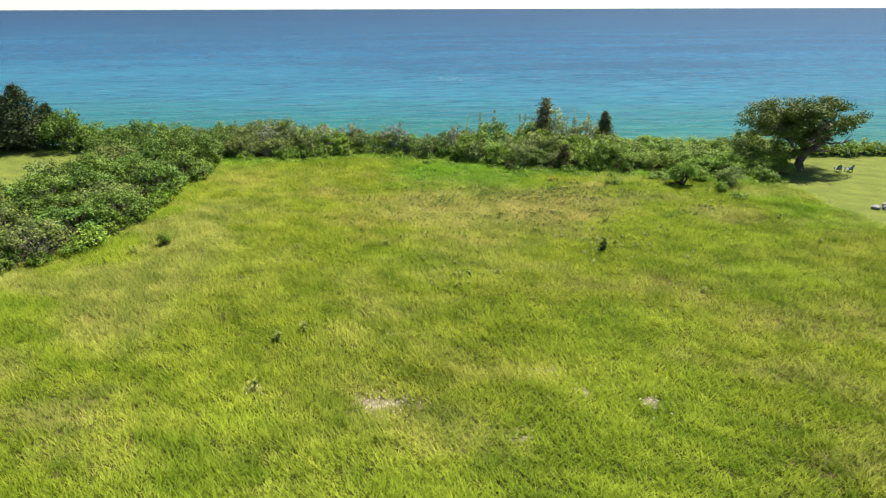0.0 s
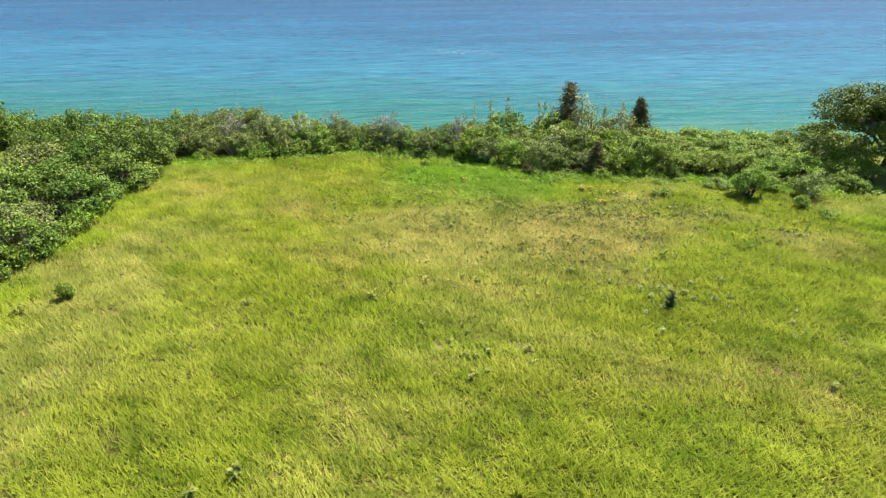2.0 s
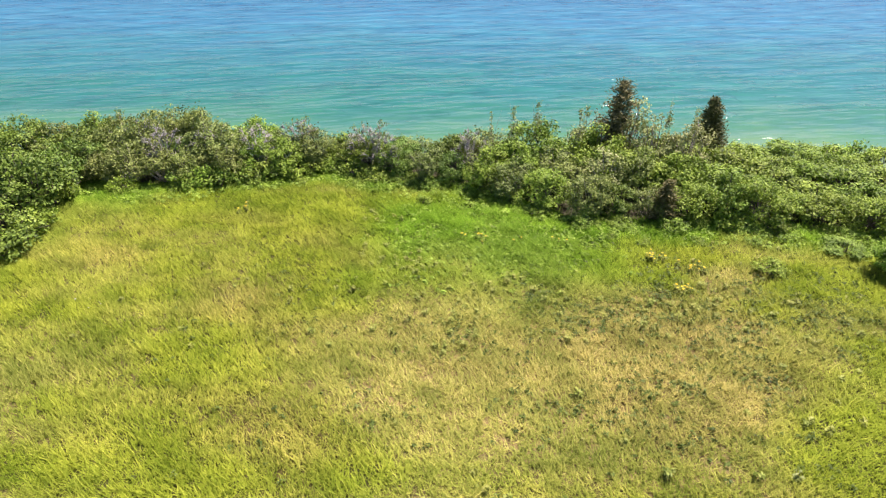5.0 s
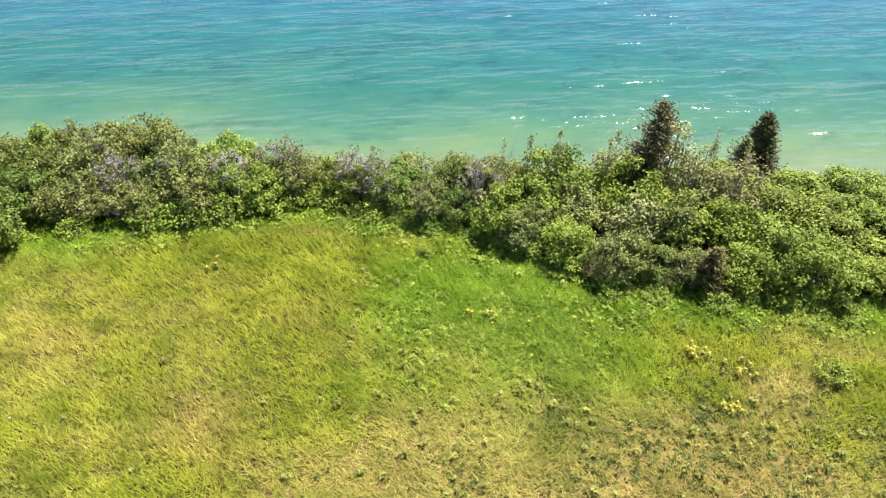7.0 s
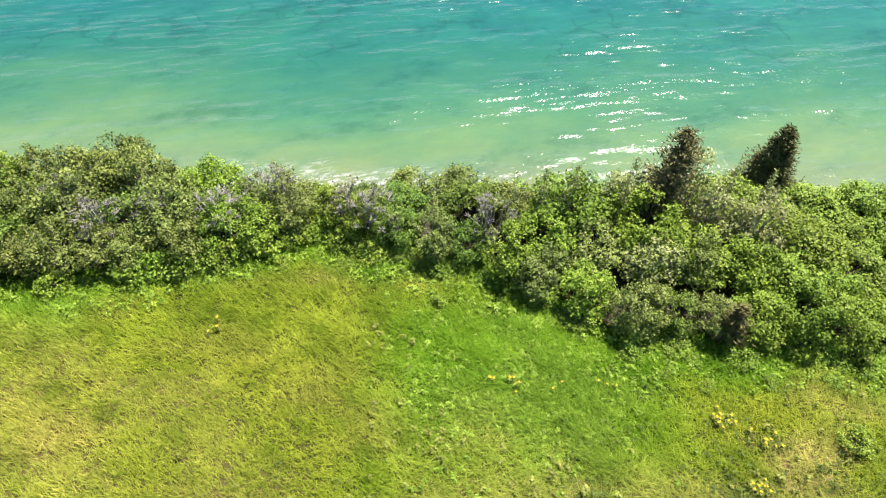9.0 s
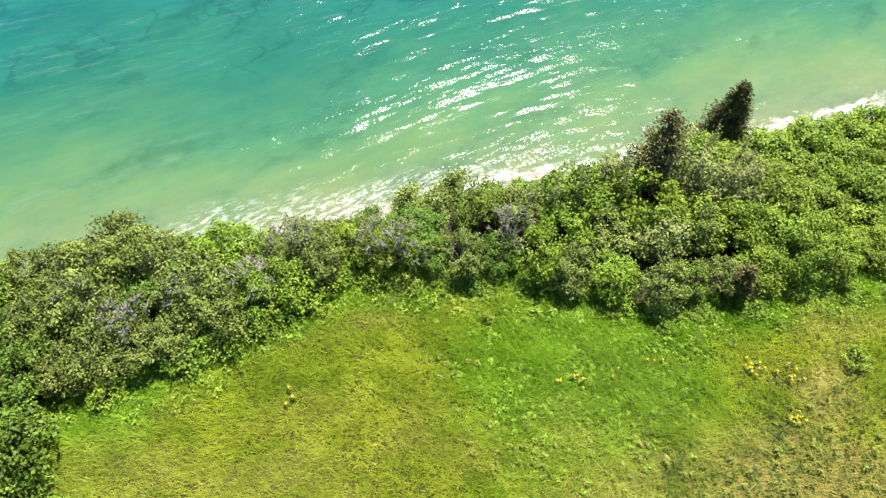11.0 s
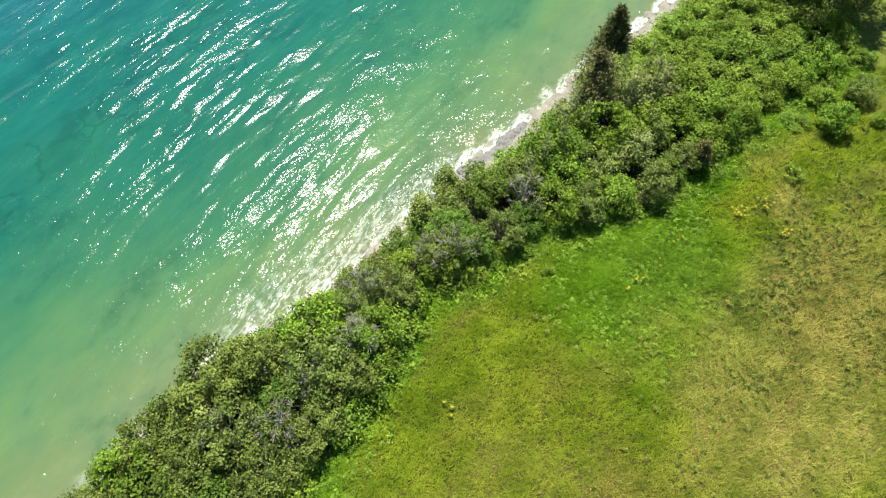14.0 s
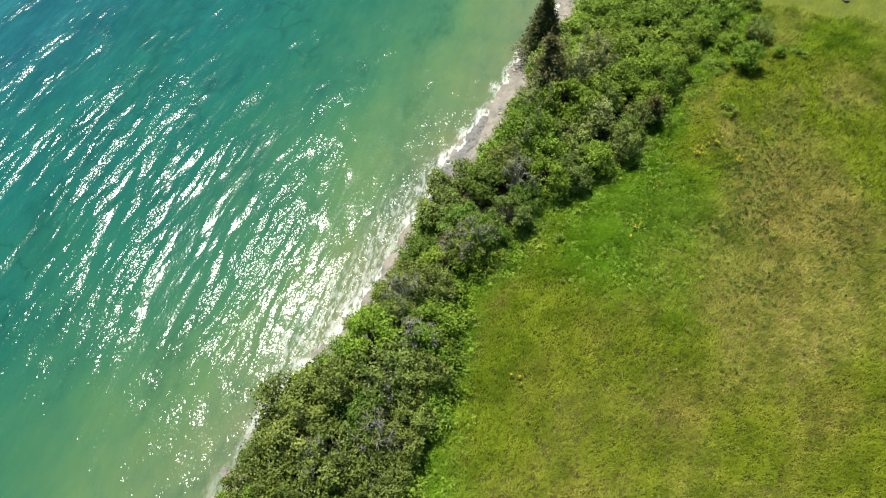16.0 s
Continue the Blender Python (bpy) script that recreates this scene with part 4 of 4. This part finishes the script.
broad = [weed_meshes(200 + i, 0.42, 8, 0.20, BROADLEAF) for i in range(4)]
milky = [weed_meshes(210 + i, 0.42, 7, 0.20, PALE) for i in range(3)]
golden = [weed_meshes(220 + i, 0.5, 5, 0.15, BROADLEAF, YELLOW) for i in range(2)]
daisy = [weed_meshes(230 + i, 0.45, 5, 0.12, BROADLEAF, WHITE) for i in range(2)]
for cx, cy, sx, sy, n in [(2.2, 52.4, 2.0, 0.7, 16), (12, 51.5, 4, 2.0, 46), (5, 48.5, 5, 2.2, 34), (-2.0, 55, 1.6, 1.4, 14), (-4.5, 50, 3.5, 2.5, 20),
                          (16, 47, 4, 3, 30), (1.6, 52.7, 0.8, 0.4, 10), (-1.8, 54.0, 1.2, 0.5, 14), (-0.8, 49.8, 1.6, 1.0, 22), (-4.8, 58.2, 1.0, 1.6, 12), (8, 50.5, 1.6, 0.8, 16), (12.8, 49.6, 1.2, 1.2, 20), (-5.0, 53.0, 2.2, 1.6, 14), (0.6, 34.0, 1.4, 1.6, 20), (1.0, 42, 3, 3, 12), (-12, 52, 3, 3, 8), (22, 47, 4, 3, 12), (10, 43, 5, 3, 14)]:
    for _ in range(n):
        x, y = pick.gauss(cx, sx), pick.gauss(cy, sy)
        if y < hedge_foot(x) - 0.3:
            weed(pick.choice(broad), x, y, "dark green broad-leaved weed in the grass", "weed", "weeds in the meadow", pick.uniform(0.35, 0.8), pick.uniform(0, 360))
for x, y in [(-8.1, 26.1), (-7.0, 27.0), (-8.1, 22.0), (25.7, 38.9), (-20.3, 37.2), (6.6, 41.5), (14.2, 40.2), (-3.8, 38.6), (-1.2, 40.4), (12.4, 43.8)]:
    weed(pick.choice(broad), x, y, "dark leafy weed standing alone in grass", "weed", "weeds in the meadow", pick.uniform(0.8, 1.1), pick.uniform(0, 360))
for cx, cy, sx, sy, n in [(10, 38.4, 1.6, 1.3, 16), (12.6, 38.2, 1.2, 0.8, 8), (-9.5, 38.0, 0.6, 0.4, 3), (15.5, 35.5, 1.5, 1.5, 6)]:
    for _ in range(n):
        weed(pick.choice(milky), pick.gauss(cx, sx), pick.gauss(cy, sy), "pale milkweed-like plant with whitish leaves", "weed", "pale weeds near the seedling", pick.uniform(0.4, 0.8), pick.uniform(0, 360))
for cx, cy, sx, sy, n in [(10.2, 54.8, 0.35, 0.25, 14), (11.6, 53.8, 0.3, 0.3, 10), (10.6, 51.9, 0.25, 0.2, 9), (1.8, 57.2, 0.9, 0.4, 8), (-12.5, 60.5, 0.3, 0.3, 5), (5.2, 57.0, 0.4, 0.2, 4)]:
    for _ in range(n):
        weed(pick.choice(golden), pick.gauss(cx, sx), pick.gauss(cy, sy), "bright yellow flowering weed in the grass", "wildflower", "yellow wildflowers", pick.uniform(0.6, 0.9), pick.uniform(0, 360))
for _ in range(5):
    weed(pick.choice(daisy), pick.gauss(-16.6, 0.6), pick.gauss(51.2, 0.35), "white flowering weed in pale grass", "wildflower", "white wildflowers", pick.uniform(0.35, 0.6), pick.uniform(0, 360))


def leaf_clumps(name, label, spots, seed, leaf, leaves, mat):
    """Countless small leafy plants as one mesh: spots are rows of x, y, size."""
    rng = np.random.default_rng(seed)
    spots = np.array(spots)
    n = len(spots)
    a = rng.uniform(0, 2 * math.pi, (n, leaves))
    r = rng.uniform(0.15, 1.0, (n, leaves)) * spots[:, 2:3]
    x, y = spots[:, :1] + r * np.cos(a), spots[:, 1:2] + r * np.sin(a)
    z = height(x, y) + spots[:, 2:3] * (1.25 - 0.6 * r / spots[:, 2:3]) * rng.uniform(0.7, 1.1, (n, leaves))
    c = np.stack([x, y, z], -1).reshape(-1, 3)
    out = np.stack([np.cos(a), np.sin(a), np.full_like(a, 0.3)], -1).reshape(-1, 3)
    nrm = out * 0.5 + np.array([0, 0, 1.0]) + rng.normal(size=c.shape) * 0.4
    tone = np.repeat(np.clip(rng.normal(0.5, 0.25, n), 0, 1), leaves)
    return tagged(new(name, faces_mesh(name, leaf_faces(rng, c, nrm, leaf, leaf * 0.55, 0.2, out), 4, mat, tone)), label, "weeds", kind="stuff")


tufts = []
while len(tufts) < 1500:
    x, y = pick.uniform(-24, 32), pick.uniform(50, 68)
    gap = float(hedge_foot(x)) - y
    if -0.3 < gap < 2.2 and pick.random() < 1.0 - gap * 0.42:
        tufts.append((x, y, pick.uniform(0.10, 0.34)))
while len(tufts) < 2300:
    x, y = pick.uniform(-5, 9), pick.uniform(52, 64)
    if y < hedge_foot(x) and pick.random() < float(lush(np.array([x]), np.array([y]))[0]) ** 2:
        tufts.append((x, y, pick.uniform(0.08, 0.20)))
leaf_clumps("undergrowth", "bright leafy undergrowth in long grass along the hedge", tufts, 501, 0.17, 14, GREEN)
tufts = []
while len(tufts) < 1300:
    x, y = pick.gauss(9, 8), pick.gauss(48.5, 4.0)
    if y < hedge_foot(x) - 1.0 and x < 30 and value_noise(np.array([x]), np.array([y]), 2.0, 91)[0] > pick.uniform(0.25, 0.85):
        tufts.append((x, y, pick.uniform(0.08, 0.21)))
leaf_clumps("weeds", "small dark green weeds dotted through dry grass", tufts, 502, 0.14, 10, DARKWEED)


# ---- stones ----
def stone_mesh(name, seed, flat, mat):
    bm = bmesh.new()
    bmesh.ops.create_icosphere(bm, subdivisions=2, radius=0.5)
    rng = random.Random(seed)
    shift = Vector((rng.uniform(-9, 9), rng.uniform(-9, 9), rng.uniform(-9, 9)))
    for v in bm.verts:
        k = 1 + 0.55 * noise.noise(v.co * 1.9 + shift) + 0.2 * noise.noise(v.co * 5 + shift)
        v.co = Vector((v.co.x * k, v.co.y * k * 0.8, v.co.z * k * flat))
    me = bpy.data.meshes.new(name)
    bm.to_mesh(me)
    bm.free()
    me.materials.append(mat)
    return me


shale = [stone_mesh("rock", 300 + i, 0.45, SHALE) for i in range(4)]
tan = [stone_mesh("rock", 320 + i, 0.55, SANDSTONE) for i in range(3)]
for _ in range(150):
    x = pick.uniform(-14, 40)
    d = pick.uniform(-1.9, 0.5)
    y = float(shore(x)) + d
    grey = pick.random() < (0.8 if x < 9 else 0.5)
    s = pick.uniform(0.12, 0.42) * (1.5 if grey and pick.random() < 0.2 else 1.0)
    rock = new("rock", pick.choice(shale if grey else tan))
    rock.matrix_basis = pose(x, y, ground_z(x, y) + 0.05 * s, 0, 0, pick.uniform(0, 360)) @ Matrix.Diagonal((s, s, s, 1))
    tagged(rock, "wet grey shale rock on the narrow beach" if grey else "pale tan rock on the narrow beach", "rock", "beach rocks")
for x, y, s in [(34.6, 46.6, 0.8), (35.4, 46.2, 1.1), (35.9, 47.3, 0.7), (36.6, 45.2, 1.0)]:
    rock = new("rock", shale[0] if s < 1 else shale[1])
    rock.matrix_basis = pose(x, y, ground_z(x, y) + 0.1, 0, 0, 50 * s) @ Matrix.Diagonal((s, s, s, 1))
    tagged(rock, "boulder beside the mown lawn", "rock", "boulders by the lawn")


def rock_shelf(x, y, length, width, turn, seed):
    """A low ledge of layered shale with broken edges."""
    rng = np.random.default_rng(seed)
    nx, ny = 64, 26
    gx, gy = np.meshgrid(np.linspace(-0.5, 0.5, nx), np.linspace(-0.5, 0.5, ny))
    edge = 1 - np.maximum(np.abs(gx) * 2, np.abs(gy) * 2) + 0.55 * (value_noise(gx * length, gy * width, 0.9, seed) - 0.5) + 0.25 * (value_noise(gx * length, gy * width, 0.3, seed + 1) - 0.5)
    layers = np.floor(np.clip(edge * 2.2 + 0.6 * value_noise(gx * length, gy * width, 1.3, seed + 2), 0, 2.2) * 3) / 3
    z = 0.17 * layers - 0.22 * (edge < 0.06) + 0.05 * (value_noise(gx * length, gy * width, 0.22, seed + 3) - 0.5)
    co = np.stack([gx * length + rng.normal(0, 0.01, gx.shape), gy * width + rng.normal(0, 0.01, gx.shape), z], -1).reshape(-1, 3)
    idx = np.arange(nx * ny).reshape(ny, nx)
    quads = np.stack([idx[:-1, :-1], idx[:-1, 1:], idx[1:, 1:], idx[1:, :-1]], -1).reshape(-1, 4)
    me = bpy.data.meshes.new("rock_shelf")
    me.from_pydata([tuple(p) for p in co], [], [tuple(int(i) for i in q) for q in quads])
    me.materials.append(SHALE)
    shelf = new("rock_shelf", me)
    shelf.matrix_basis = pose(x, y, WATER - 0.02, 0, 0, turn)
    return tagged(shelf, "flat grey layered shale ledge at the waterline", "rock ledge")


rock_shelf(6.2, 71.5, 7.6, 2.3, -6, 411)
rock_shelf(-0.6, 71.9, 4.2, 1.2, -3, 421)


def pebbles(name, label, spots, seed, mat):
    """Many small stones in one mesh."""
    rng = np.random.default_rng(seed)
    oct_v = np.array([(1, 0, 0), (-1, 0, 0), (0, 1, 0), (0, -1, 0), (0, 0, 1), (0, 0, -1)], float)
    oct_f = [(0, 2, 4), (2, 1, 4), (1, 3, 4), (3, 0, 4), (2, 0, 5), (1, 2, 5), (3, 1, 5), (0, 3, 5)]
    verts, faces = [], []
    for x, y, s in spots:
        a = rng.uniform(0, 6.28)
        r = np.array([[math.cos(a), -math.sin(a), 0], [math.sin(a), math.cos(a), 0], [0, 0, 1]])
        v = (oct_v * rng.uniform(0.6, 1.2, (6, 3)) * np.array([s, s * 0.8, s * 0.5])) @ r.T + np.array([x, y, ground_z(x, y) + s * 0.15])
        faces += [tuple(len(verts) + i for i in f) for f in oct_f]
        verts += [tuple(p) for p in v]
    me = bpy.data.meshes.new(name)
    me.from_pydata(verts, [], faces)
    me.materials.append(mat)
    return tagged(new(name, me), label, "stones", kind="stuff")


spots = []
for bx, by, r in BARE:
    for _ in range(int(70 * r)):
        spots.append((bx + pick.gauss(0, r * 0.8), by + pick.gauss(0, r * 0.5), pick.uniform(0.02, 0.09)))
pebbles("stones", "small pale stones on bare soil in the meadow", spots, 9, SANDSTONE)


# ---- garden chairs under the tree ----
def slab(bm, size, at, turn=(0, 0, 0)):
    m = pose(*at, *turn) @ Matrix.Diagonal((*size, 1))
    g = bmesh.ops.create_cube(bm, size=1.0, matrix=m)
    return g


def garden_chair(x, y, turn, mat, label):
    foot = new("garden_chair")
    foot.matrix_basis = pose(x, y, ground_z(x, y), 0, 0, turn) @ Matrix.Diagonal((0.75, 0.75, 0.72, 1))
    bm = bmesh.new()
    for i in range(5):
        slab(bm, (0.56, 0.09, 0.02), (0, -0.22 + i * 0.105, 0.36 - i * 0.025), (-13, 0, 0))
    part("seat", bm, mat, foot)
    for i in range(5):
        bm = bmesh.new()
        slab(bm, (0.10, 0.02, 0.86 - 0.07 * abs(i - 2)), (-0.23 + i * 0.115, 0.40, 0.66 - 0.035 * abs(i - 2)), (-24, 0, 0))
        part("slat", bm, mat, foot)
    for sx in (-0.33, 0.33):
        bm = bmesh.new()
        slab(bm, (0.13, 0.72, 0.025), (sx, 0.0, 0.56))
        part("armrest", bm, mat, foot)
        for sy, h in ((-0.28, 0.55), (0.3, 0.55)):
            bm = bmesh.new()
            slab(bm, (0.035, 0.09, h), (sx * 0.92, sy, h / 2))
            part("leg", bm, mat, foot)
    bm = bmesh.new()
    slab(bm, (0.62, 0.03, 0.08), (0, 0.36, 0.42))
    part("crossbar", bm, mat, foot)
    return tagged(foot, label, "chair", "chairs under the tree")


garden_chair(38.5, 58.3, 170, BLUEPAINT, "dark slat-back garden chair in the tree's shade")
garden_chair(39.5, 58.2, 200, WHITEPAINT, "faded blue slat-back garden chair in the tree's shade")
